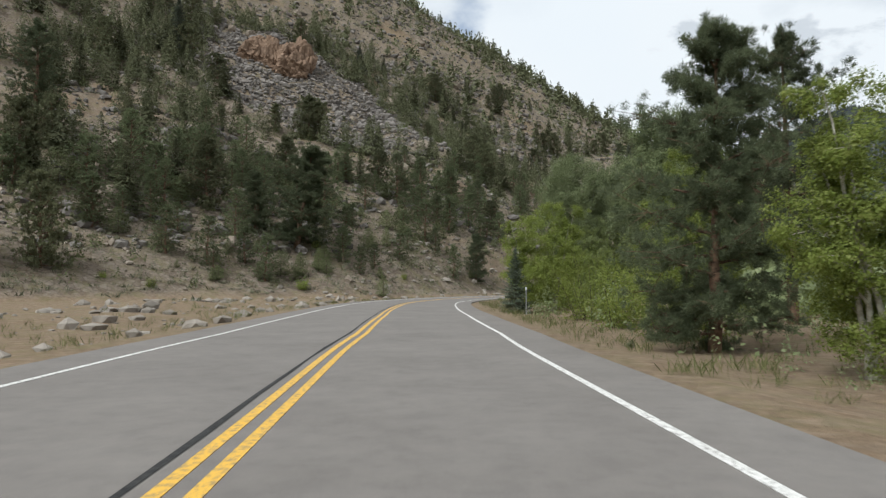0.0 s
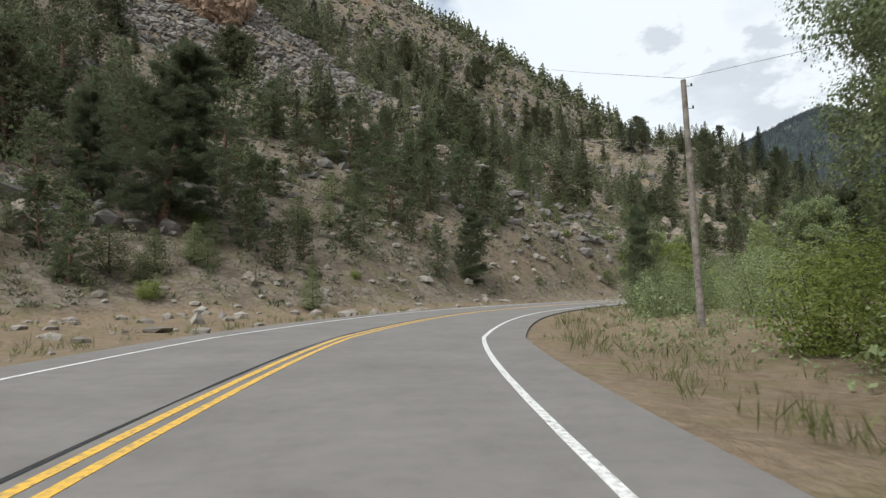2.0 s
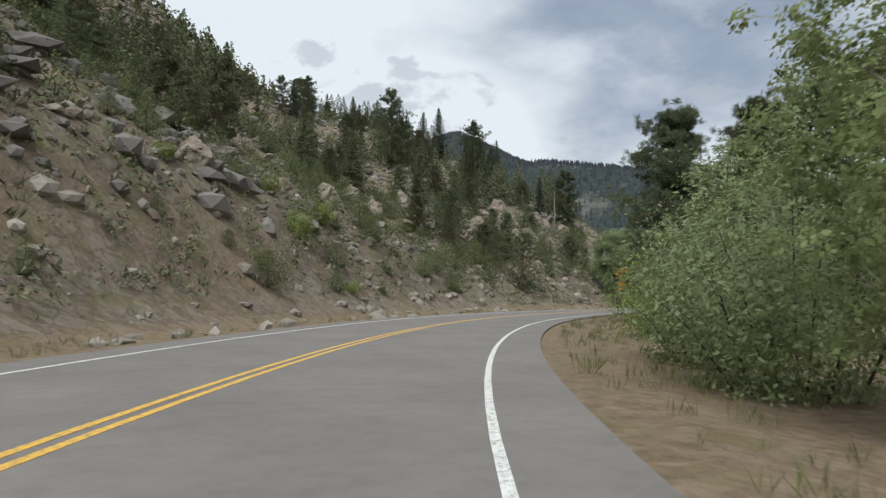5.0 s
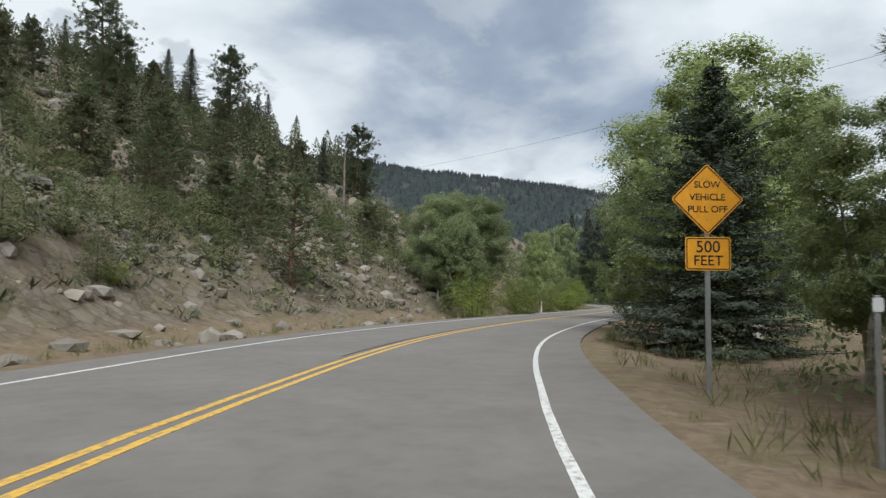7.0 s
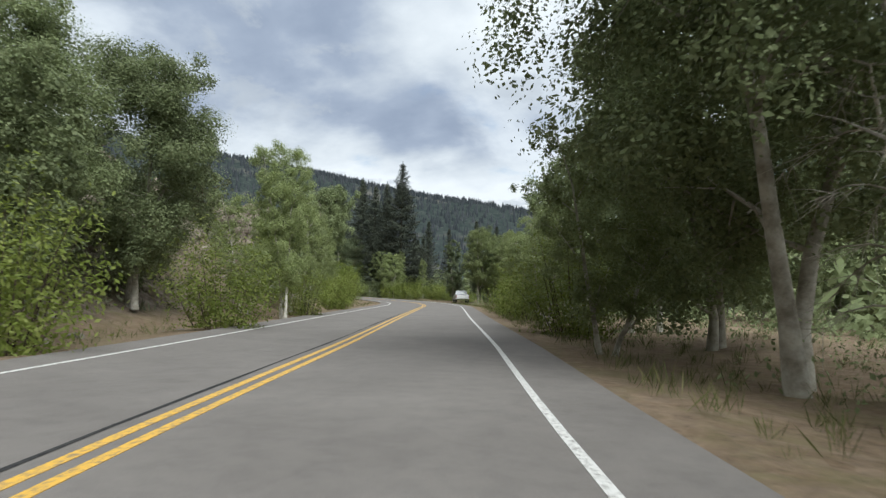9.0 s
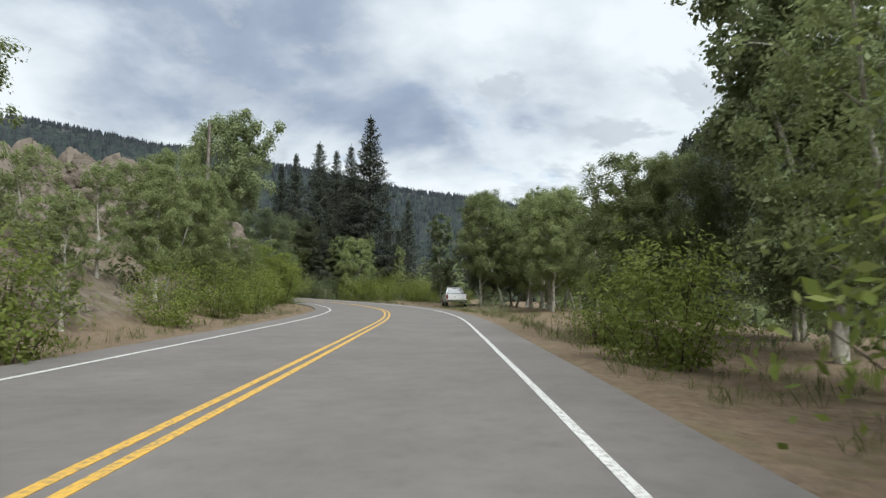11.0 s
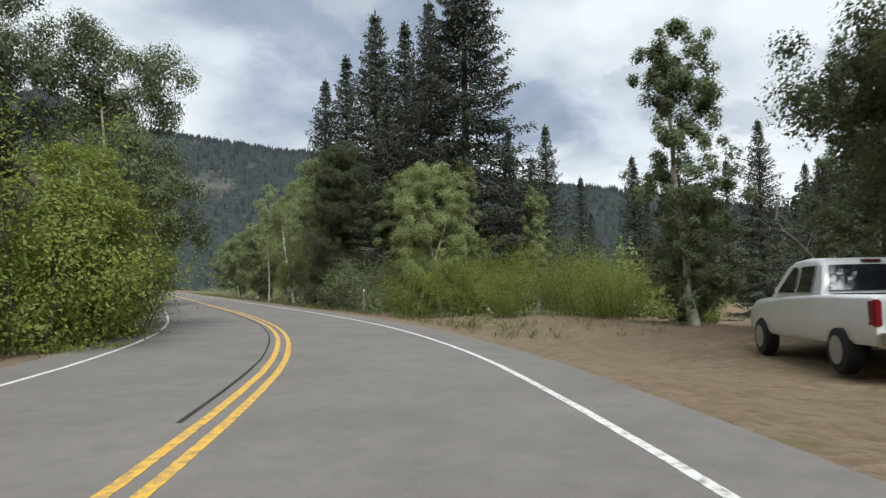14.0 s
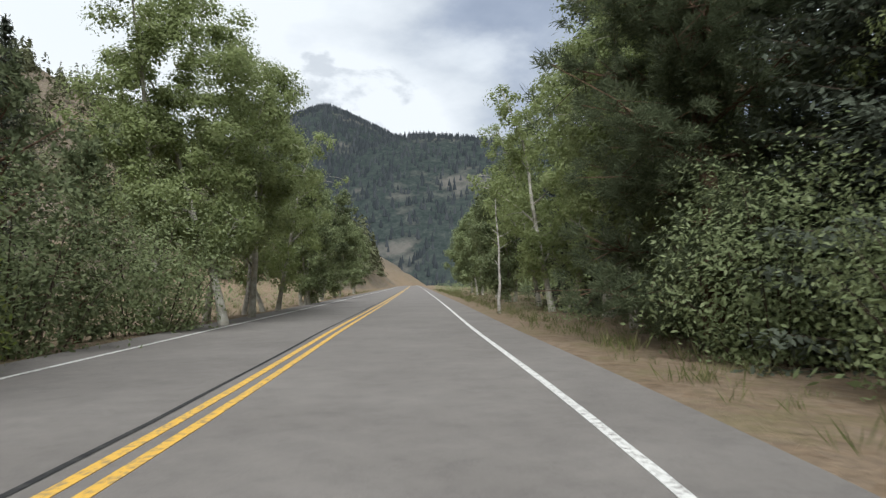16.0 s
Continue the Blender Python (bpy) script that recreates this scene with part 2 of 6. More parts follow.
PALE_ROCK = rock_material("pale_granite", (0.14, 0.116, 0.09), (0.27, 0.23, 0.185), (0.41, 0.358, 0.295))
ORANGE_ROCK = rock_material("orange_cliff", (0.12, 0.082, 0.058), (0.25, 0.175, 0.12), (0.36, 0.27, 0.20))


def hazed_forest_material():
    m, N, L, b = material("hazed_forest_slope", 1.0, 0.0)
    n1, n2 = noise_tex(N, L, 0.012, 6, 0.65), noise_tex(N, L, 0.12, 5, 0.75)
    # forest and rock tones, cooled to carry the distance haze in the colour
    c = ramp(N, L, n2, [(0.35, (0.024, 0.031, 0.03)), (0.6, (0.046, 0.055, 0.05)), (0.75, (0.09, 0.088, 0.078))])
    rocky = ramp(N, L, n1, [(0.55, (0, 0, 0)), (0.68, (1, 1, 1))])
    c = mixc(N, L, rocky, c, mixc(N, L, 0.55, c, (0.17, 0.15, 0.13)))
    L.new(c, b.inputs["Base Color"])
    bump(N, L, b, n2, 0.35, 3)
    return m


HAZED_FOREST = hazed_forest_material()


# ---- plan ----
def smooth_line(pts, step=2.0):
    """Evenly spaced points along a smooth line through pts."""
    p = np.array(pts, float)
    t = np.arange(len(p))
    dense = []
    for i in range(len(p) - 1):
        p0, p1, p2, p3 = p[max(i - 1, 0)], p[i], p[i + 1], p[min(i + 2, len(p) - 1)]
        for u in np.linspace(0, 1, 24, endpoint=False):
            dense.append(0.5 * (2 * p1 + (p2 - p0) * u + (2 * p0 - 5 * p1 + 4 * p2 - p3) * u * u + (3 * p1 - p0 - 3 * p2 + p3) * u ** 3))
    dense.append(p[-1])
    dense = np.array(dense)
    s = np.concatenate([[0], np.cumsum(np.linalg.norm(np.diff(dense, axis=0), axis=1))])
    q = np.arange(0, s[-1], step)
    return np.stack([np.interp(q, s, dense[:, 0]), np.interp(q, s, dense[:, 1])], 1)


LANE = [(6.5, -140), (3.2, -70), (0, 0), (-0.68, 18.1), (-0.45, 36.3), (1.2, 54.3), (5.5, 71.2), (13.2, 87.5), (23.2, 102.4),
        (35.5, 115.6), (49.9, 126.1), (66, 134), (82.8, 140.5), (99.5, 147), (116.7, 153.6), (133.9, 160.8),
        (149.8, 169.8), (163.6, 180.7), (174.9, 193.3), (187, 210), (205, 235), (240, 284), (292, 357), (380, 482)]
lane = smooth_line(LANE)


def offset(line, d):
    """The line moved d metres to its left."""
    g = np.gradient(line, axis=0)
    g /= np.linalg.norm(g, axis=1)[:, None]
    return line + d * np.stack([-g[:, 1], g[:, 0]], 1)


RUN = np.arange(len(lane)) * 2.0
WIDE = np.interp(RUN - 140, [0, 18, 29, 38, 54, 74, 86, 124, 136, 173, 212, 234, 245, 265, 290],
                 [1.35, 1.4, 1.8, 2.4, 3.4, 3.4, 3.2, 2.8, 2.5, 2.4, 2.3, 2.0, 1.7, 1.6, 2.2])
CENTRE = offset(lane, WIDE[:, None])


def grade(s):
    """Height of the road along its length: it starts to climb near the end."""
    q = np.clip(np.asarray(s, float) - 140 - 245, 0, 45)
    return 0.015 * q * q / 90 + 0.015 * np.maximum(np.asarray(s, float) - 430, 0)


def road_coords(x, y):
    """Distance along the road and signed distance to the left of its centre, for arrays."""
    x, y = np.asarray(x, float), np.asarray(y, float)
    shp = x.shape
    P = np.stack([x.ravel(), y.ravel()], 1)
    g = np.gradient(CENTRE, axis=0)
    g /= np.linalg.norm(g, axis=1)[:, None]
    s = np.empty(len(P)); d = np.empty(len(P))
    for i in range(0, len(P), 20000):
        q = P[i:i + 20000]
        dd = ((q[:, None, :] - CENTRE[None]) ** 2).sum(2)
        k = dd.argmin(1)
        v = q - CENTRE[k]
        side = g[k, 0] * v[:, 1] - g[k, 1] * v[:, 0]
        far = np.sqrt(dd[np.arange(len(q)), k])
        d[i:i + 20000] = np.where(far < 6, side, np.sign(side) * far)
        s[i:i + 20000] = k * 2.0
    return s.reshape(shp), d.reshape(shp)


def value_noise(x, y, scale, seed, octaves=4):
    """Soft noise over the plan, about -1 to 1."""
    rng = np.random.RandomState(seed)
    out = np.zeros_like(x, float)
    amp = 1.0
    for o in range(octaves):
        tab = rng.rand(256, 256) * 2 - 1
        u, v = x / scale + 37.3 * o, y / scale + 11.9 * o
        i, j = np.floor(u).astype(int), np.floor(v).astype(int)
        fu, fv = u - i, v - j
        fu, fv = fu * fu * (3 - 2 * fu), fv * fv * (3 - 2 * fv)
        a, b_ = tab[i % 256, j % 256], tab[(i + 1) % 256, j % 256]
        c, d_ = tab[i % 256, (j + 1) % 256], tab[(i + 1) % 256, (j + 1) % 256]
        out += amp * ((a * (1 - fu) + b_ * fu) * (1 - fv) + (c * (1 - fu) + d_ * fu) * fv)
        amp *= 0.5
        scale *= 0.5
    return out / 1.6


def step01(v, lo, hi):
    u = np.clip((v - lo) / (hi - lo), 0, 1)
    return u * u * (3 - 2 * u)


def height(x, y):
    """Ground height over the plan."""
    x, y = np.asarray(x, float), np.asarray(y, float)
    s, d = road_coords(x, y)
    n = value_noise(x, y, 34, 3)
    n2 = value_noise(x, y, 6, 5, 3)
    # the long rocky face, the spur that runs on from it, a crag and a far shoulder
    face = 0.58 * (-0.707 * x + 0.707 * y - 62)
    face = np.maximum(face, -5)
    face = face + 0.4 * np.maximum(face - 40, 0)
    face = 620 * np.tanh(face / 620) * (1 - 0.4 * step01(0.707 * (x + y), 200, 600)) + (5 * n + 0.8 * n2) * step01(face, -6, 25)
    spur = 0.46 * (-0.34 * x + 0.94 * y - 113) * (1 - step01(x, 112, 150))
    spur = np.minimum(spur, 52) + (2.5 * n + 0.7 * n2) * step01(spur, -3, 10)
    crag = 12.4 * np.exp(-((np.abs(x - 149) / 17) ** 4 + (np.abs(y - 203) / 14.5) ** 4)) + 1.4 * n2
    far = 99 * np.exp(-(((x - 165) / 130) ** 2 + ((y - 480) / 120) ** 2)) - 6 + 3 * n
    hill = np.maximum(np.maximum(face, spur), far)
    left = step01(d, 7, 16)
    z = left * np.maximum(hill, 0) + left * 0.3 * n2
    z = np.maximum(z, step01(d, 6.5, 11) * (crag - 1.5))
    # verge, ditch and the river flat on the right
    z = z - 0.25 * step01(np.abs(d), 4.8, 7.5) * (1 - step01(np.abs(d), 9, 14))
    z = z - 1.1 * step01(-d, 12, 26) + step01(-d, 9, 20) * 0.5 * n2
    z = z + grade(s) * (1 - step01(np.abs(d), 30, 120))
    return np.where(np.abs(d) < 5.6, grade(s) - 0.06, z - 0.04)


def mesh_object(name, verts, faces, mat, parent=None, label="", smooth=False):
    me = bpy.data.meshes.new(name)
    me.from_pydata(verts.tolist() if isinstance(verts, np.ndarray) else verts, [], faces.tolist() if isinstance(faces, np.ndarray) else faces)
    if smooth:
        me.shade_smooth()
    me.materials.append(mat)
    ob = new(name, me)
    if parent:
        ob.parent = parent
    if label:
        tagged(ob, label)
    return ob


def grid_faces(nu, nv):
    i, j = np.meshgrid(np.arange(nu - 1), np.arange(nv - 1), indexing="ij")
    a = (i * nv + j).ravel()
    return np.stack([a, a + nv, a + nv + 1, a + 1], 1)


def build_ground():
    def axis(lo, hi, step):
        mid = list(np.arange(lo, hi, step))
        w, a = step, []
        v = hi
        while v < 4500:
            a.append(v); w *= 1.12; v += w
        w, b = step, []
        v = lo - step
        while v > -4500:
            b.append(v); w *= 1.12; v -= w
        return np.array(b[::-1] + mid + a)
    gx, gy = axis(-110, 290, 1.6), axis(-40, 330, 1.6)
    X, Y = np.meshgrid(gx, gy, indexing="ij")
    Z = height(X, Y)
    V = np.stack([X.ravel(), Y.ravel(), Z.ravel()], 1)
    g = mesh_object("ground", V, grid_faces(len(gx), len(gy)), GROUND, smooth=True)
    tagged(g, "dry rocky ground with sagebrush soil beside a mountain road", "ground", kind="structure")


def ribbon(name, d0, d1, z, mat, s0=0, s1=None):
    a, b_ = offset(CENTRE, d1)[s0:s1], offset(CENTRE, d0)[s0:s1]
    k, zz = len(a), (grade(RUN) + z)[s0:s1]
    V = np.concatenate([np.c_[a, zz], np.c_[b_, zz], np.c_[a, zz - 0.12], np.c_[b_, zz - 0.12]])
    i = np.arange(k - 1)
    F = np.concatenate([np.stack([i, i + k, i + k + 1, i + 1], 1), np.stack([i, i + 1, i + 2 * k + 1, i + 2 * k], 1),
                        np.stack([i + k, i + 3 * k, i + 3 * k + 1, i + k + 1], 1)])
    return mesh_object(name, V, F, mat)


build_ground()
road = tagged(ribbon("road", -4.6, 4.6, 0.0, ASPHALT), "worn warm-grey asphalt two-lane mountain road", "road", kind="structure")
for name, d in (("centre_line", 0.12), ("centre_line", -0.12)):
    r = ribbon(name, d - 0.055, d + 0.055, 0.005, YELLOW); r.parent = road
for d in (3.55, -3.55):
    r = ribbon("edge_line", d - 0.05, d + 0.05, 0.005, WHITE); r.parent = road


def tar_seam(d, wob, wide, s0, s1, seed):
    """A wandering line of dark crack filler."""
    rng = np.random.RandomState(seed)
    k = s1 - s0
    w = np.cumsum(rng.randn(k)) * wob
    w -= np.linspace(w[0], w[-1], k)
    a = offset(CENTRE, d)[s0:s1] - offset(CENTRE, d - 1)[s0:s1]
    c = offset(CENTRE, d)[s0:s1] + a * w[:, None]
    t = wide * (0.6 + 0.8 * rng.rand(k))[:, None]
    zz = grade(RUN)[s0:s1] + 0.004
    V = np.concatenate([np.c_[c + a * t, zz], np.c_[c - a * t, zz]])
    i = np.arange(k - 1)
    o = mesh_object("tar_seam", V, np.stack([i, i + 1, i + k + 1, i + k], 1)[:, ::-1], TAR)
    o.parent = road


TAR = bark_material("crack_filler", (0.02, 0.02, 0.02), (0.05, 0.048, 0.045), 12)
tar_seam(0.36, 0.012, 0.03, 60, 112, 1)
tar_seam(0.36, 0.012, 0.026, 140, 172, 2)
tar_seam(0.34, 0.012, 0.026, 200, 262, 3)


# ---- far mountains ----
def unit(v):
    return v / np.maximum(np.linalg.norm(v, axis=1), 1e-9)[:, None]


def blades(c, u, w):
    """One four-cornered leaf at each place c, from c - u to c + u, w to either side."""
    V = np.stack([c - u, c - 0.1 * u + w, c + u, c - 0.1 * u - w], 1).reshape(-1, 3)
    b = np.arange(len(c))[:, None] * 4
    return V, b + np.arange(4)[None]


def facing(c, n, size, rng, slim=0.62):
    """Leaves at c that lie across the directions n, as leaves turn their faces outwards and up."""
    n = unit(n)
    u = unit(np.cross(n, rng.randn(len(c), 3)))
    return blades(c, u * size[:, None], np.cross(n, u) * (slim * size)[:, None])


def cross_width(u, width, rng):
    r = unit(rng.randn(len(u), 3))
    return unit(np.cross(u, r)) * width


def ridge(name, crest, width, seed, label, trees=2500, size=9, mat=None, fine=0):
    """A long hill whose crest runs through (x, y, height) points, with a wood on it as a part."""
    c = np.array(crest, float)
    n, k = 140, 46
    t = np.linspace(0, len(c) - 1, n)
    C = np.stack([np.interp(t, np.arange(len(c)), c[:, i]) for i in range(3)], 1)
    ker = np.hanning(13); ker /= ker.sum()
    C = np.stack([np.convolve(np.pad(C[:, i], 6, mode="edge"), ker, "valid") for i in range(3)], 1)
    g = np.gradient(C[:, :2], axis=0); g /= np.linalg.norm(g, axis=1)[:, None]
    nv = np.stack([-g[:, 1], g[:, 0]], 1)
    v = np.linspace(-1, 1, k)
    X = C[:, None, 0] + nv[:, None, 0] * v[None] * width
    Y = C[:, None, 1] + nv[:, None, 1] * v[None] * width
    prof = np.clip(1 - np.abs(v) ** 1.15, 0, 1)[None]
    no = value_noise(X, Y, width * 0.45, seed, 5)
    Z = C[:, None, 2] * (prof + 0.13 * no * np.sqrt(prof) * (0.25 + np.abs(v[None]))) - 4
    ob = mesh_object(name, np.stack([X.ravel(), Y.ravel(), Z.ravel()], 1), grid_faces(n, k), mat or HAZED_FOREST, smooth=True)
    tagged(ob, label, "mountain", kind="structure")
    # conifers on the near side and along the crest
    rng = np.random.RandomState(seed)
    i = rng.rand(trees) * (n - 1.01)
    j = np.where(rng.rand(trees) < 0.25, (k - 1) / 2 + rng.randn(trees) * 0.5, rng.rand(trees) * (k - 1.01))
    j = np.clip(j, 0, k - 1.01)
    i0, j0 = i.astype(int), j.astype(int)
    fi, fj = (i - i0), (j - j0)
    def at(A):
        return (A[i0, j0] * (1 - fi) + A[i0 + 1, j0] * fi) * (1 - fj) + (A[i0, j0 + 1] * (1 - fi) + A[i0 + 1, j0 + 1] * fi) * fj
    P = np.stack([at(X), at(Y), at(Z) - 1], 1)
    h = size * (0.6 + 0.8 * rng.rand(trees))
    if fine:
        f = rng.rand(trees, fine) ** 1.1
        a = rng.rand(trees, fine) * 2 * math.pi
        rad = h[:, None] * 0.26 * (1 - f) ** 0.9 * np.sqrt(rng.uniform(0.25, 1, (trees, fine)))
        c = np.stack([P[:, 0:1] + np.cos(a) * rad, P[:, 1:2] + np.sin(a) * rad, P[:, 2:3] + h[:, None] * (0.04 + 0.94 * f)], 2).reshape(-1, 3)
        sz = (h[:, None] * (0.06 + 0.11 * (1 - f)) * rng.uniform(0.7, 1.2, (trees, fine))).ravel()
        V, F = facing(c, np.stack([np.cos(a), np.sin(a), 1.0 + 0 * a], 2).reshape(-1, 3) + 0.5 * rng.randn(len(c), 3), 0.8 * sz, rng, 0.5)
        tagged(mesh_object("wood", V, F, LEAF_SPRUCE, ob), "dark conifers", kind="stuff")
        return ob
    V, F = [], []
    a = np.arange(5) / 5 * 2 * math.pi
    ring = np.stack([np.cos(a), np.sin(a), 0 * a], 1)
    base = P[:, None, :] + ring[None] * (h * 0.24)[:, None, None]
    tip = P + np.c_[0 * h, 0 * h, h]
    V = np.concatenate([base, tip[:, None]], 1).reshape(-1, 3)
    b0 = np.arange(trees)[:, None] * 6
    F = np.concatenate([np.stack([b0[:, 0] + q, b0[:, 0] + (q + 1) % 5, b0[:, 0] + 5], 1) for q in range(5)])
    wood = mesh_object("wood", V, F, HAZED_FAR_TREES, ob)
    tagged(wood, "dark conifers", kind="stuff")
    return ob


# conifer green shifted towards blue, painting in the haze of distance
HAZED_FAR_TREES = leaf_material("hazed_far_conifers", (0.034, 0.043, 0.041), (0.05, 0.061, 0.057), (0.074, 0.084, 0.078), 0.0, 0.9)
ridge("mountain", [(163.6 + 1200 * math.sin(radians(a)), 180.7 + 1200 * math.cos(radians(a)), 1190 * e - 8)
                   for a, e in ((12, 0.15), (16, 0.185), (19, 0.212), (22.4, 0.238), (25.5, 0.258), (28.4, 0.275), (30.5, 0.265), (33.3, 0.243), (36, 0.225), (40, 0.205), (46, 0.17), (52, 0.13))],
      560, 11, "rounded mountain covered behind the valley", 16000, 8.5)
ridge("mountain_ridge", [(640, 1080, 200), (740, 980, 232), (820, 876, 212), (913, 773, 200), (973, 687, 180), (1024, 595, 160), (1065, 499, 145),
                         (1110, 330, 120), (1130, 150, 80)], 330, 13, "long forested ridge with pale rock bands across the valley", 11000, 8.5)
ridge("mountain_slope", [(360, 215, 4), (368, 180, 26), (374, 156, 48), (374, 138, 66), (372, 120, 80), (388, 95, 95), (420, 60, 120), (470, 0, 150), (530, -120, 160)], 130, 14,
      "steep slope of dark forest across the river", 3200, 9, fine=46)


# ---- tree building ----
def tube(points, radii, sides=7):
    """Vertices and faces of a tapered tube along points."""
    p, r = np.array(points, float), np.array(radii, float)
    t = np.gradient(p, axis=0)
    t /= np.maximum(np.linalg.norm(t, axis=1), 1e-9)[:, None]
    ref = np.where(np.abs(t[:, 2:3]) > 0.9, [[1.0, 0, 0]], [[0, 0, 1.0]])
    u = np.cross(t, ref); u /= np.linalg.norm(u, axis=1)[:, None]
    w = np.cross(t, u)
    a = np.arange(sides) / sides * 2 * math.pi
    V = p[:, None] + r[:, None, None] * (np.cos(a)[None, :, None] * u[:, None] + np.sin(a)[None, :, None] * w[:, None])
    n = len(p)
    F = []
    for i in range(n - 1):
        for j in range(sides):
            F.append((i * sides + j, i * sides + (j + 1) % sides, (i + 1) * sides + (j + 1) % sides, (i + 1) * sides + j))
    return V.reshape(-1, 3), F


def merge(chunks):
    V, F, k = [], [], 0
    for v, f in chunks:
        V.append(np.asarray(v)); F += [tuple(int(q) + k for q in g) for g in f]
        k += len(v)
    return np.concatenate(V), F


def part(name, verts, faces, mat, parent, label="", smooth=False):
    return mesh_object(name, verts, faces, mat, parent, label, smooth)


def broadleaf(name, h, r, leaves, leaf, mat, bark, seed, stems=1, clear=0.22, ragged=0.5, slim=1.0, core=64, lobe=0.8):
    """A leafy tree: leaning stems, limbs, and a crown of loose clumps with gaps."""
    rng = np.random.RandomState(seed)
    tree = new(name)
    wood, limbs, clumps = [], [], []
    for s_ in range(stems):
        lean = rng.randn(2) * (0.05 if stems == 1 else 0.13) * h
        base = rng.randn(2) * (0.0 if stems == 1 else 0.05 * h)
        q = np.linspace(0, 1, 9)
        sway = np.cumsum(rng.randn(9, 2) * 0.008 * h, axis=0)
        hh = h * (0.93 if s_ == 0 else rng.uniform(0.6, 0.9))
        P = np.c_[base + lean * q[:, None] ** 1.4 + sway, q * hh - 0.25]
        R = (0.013 * h + 0.03) * (1 - 0.86 * q) * (1 if stems == 1 else 0.75)
        R[0] *= 1.35
        wood.append(tube(P, R, 8))
        n = 13 if stems == 1 else 8
        for i in range(n):
            f = clear + (0.95 - clear) * (i + rng.rand()) / n
            a = i * 2.4 + rng.rand()
            st = np.array([np.interp(f, q, P[:, k]) for k in range(3)])
            prof = math.sin(math.pi * min(1, (f - clear) / (1 - clear) * 0.78 + 0.2)) ** 0.7
            ln = r * prof * rng.uniform(0.6, 1.05) * (1 if stems == 1 else 0.75)
            el = rng.uniform(0.35, 0.95)
            d = np.array([math.cos(a) * math.cos(el), math.sin(a) * math.cos(el), math.sin(el)])
            pts = [st + d * ln * e + np.array([0, 0, 0.08 * ln * e * e]) + rng.randn(3) * 0.03 * ln * (e > 0) for e in (0, 0.35, 0.7, 1.0)]
            r0 = np.interp(f, q, R) * 0.55
            limbs.append(tube(pts, [r0, r0 * 0.7, r0 * 0.4, r0 * 0.12], 5))
            for e in np.linspace(0.35, 1.05, 5):
                c0 = st + d * ln * e
                clumps.append((c0 + rng.randn(3) * 0.08 * r, rng.uniform(0.14, 0.25) * r))
                tw = c0 + unit(rng.randn(1, 3))[0] * r * rng.uniform(0.12, 0.32) * np.array([1, 1, 0.7])
                limbs.append(tube([c0 - d * ln * 0.05, (c0 + tw) / 2 + rng.randn(3) * 0.02, tw], [r0 * 0.3 + 0.004, r0 * 0.2 + 0.003, 0.003], 3))
                clumps.append((tw, rng.uniform(0.12, 0.22) * r))
        clumps.append((P[-1], 0.12 * r))
    # fill the outline of the crown, leaving holes
    top, bot = h, clear * h
    k = int(60 * slim) + 36
    for i in range(k):
        f = rng.rand() ** 0.8
        a = rng.rand() * 2 * math.pi
        prof = math.sin(math.pi * (0.12 + 0.80 * f)) ** 0.75
        rad = r * prof * rng.uniform(0.45, 1.0) * (1 - ragged * 0.45 * rng.rand())
        clumps.append((np.array([math.cos(a) * rad, math.sin(a) * rad, bot + f * (top - bot) * rng.uniform(0.88, 0.97)]), rng.uniform(0.15, 0.27) * r))
    C = np.array([c for c, _ in clumps]); S = lobe * np.array([s for _, s in clumps])
    pick = rng.choice(len(C), leaves, p=S ** 1.6 / (S ** 1.6).sum())
    off = unit(rng.randn(leaves, 3) + np.array([0, 0, 0.25])) * (rng.rand(leaves) ** 0.42)[:, None]
    ctr = C[pick] + off * S[pick][:, None] * np.array([1.15, 1.15, 0.95])
    ctr[:, 2] = np.maximum(ctr[:, 2], 0.12 + 0.2 * rng.rand(leaves))
    ctr[:, 2] = np.minimum(ctr[:, 2], h * (1 + 0.02 * rng.randn(leaves)))
    # inner leaves overlap into larger dark masses; the outer ones stay single
    deep = np.linalg.norm(off, axis=1) < 0.72
    size = leaf * rng.uniform(0.6, 1.25, leaves) * np.where(deep, 2.0 if leaf > 0.05 else 1.7, 1.0)
    axis = np.array([0, 0, 0.45 * h])
    V, F = facing(ctr, off * 0.9 + 0.55 * unit(ctr - axis) + np.array([0, 0, 0.55]) + 0.55 * rng.randn(leaves, 3), size, rng)
    # sprays packed together in the heart of each clump
    m = len(C) * core
    pick = np.repeat(np.arange(len(C)), core)
    o2 = unit(rng.randn(m, 3)) * (rng.rand(m) ** 0.5 * 0.82)[:, None]
    at = C[pick] + o2 * S[pick][:, None]
    at[:, 2] = np.maximum(at[:, 2], 0.25)
    V2, F2 = facing(at, o2 + np.array([0, 0, 0.45]) + 0.5 * rng.randn(m, 3), np.minimum(S[pick] * 0.19, (2.0 if core > 40 else 1.5) * leaf) * rng.uniform(0.7, 1.2, m), rng)
    V, F = np.concatenate([V, V2]), np.concatenate([F, F2 + len(V)])
    v, f = merge(wood)
    part("trunk", v, f, bark, tree, smooth=True)
    v, f = merge(limbs)
    tagged(part("branchwork", v, f, bark, tree), kind="stuff")
    part("crown", V, F, mat, tree)
    return tree


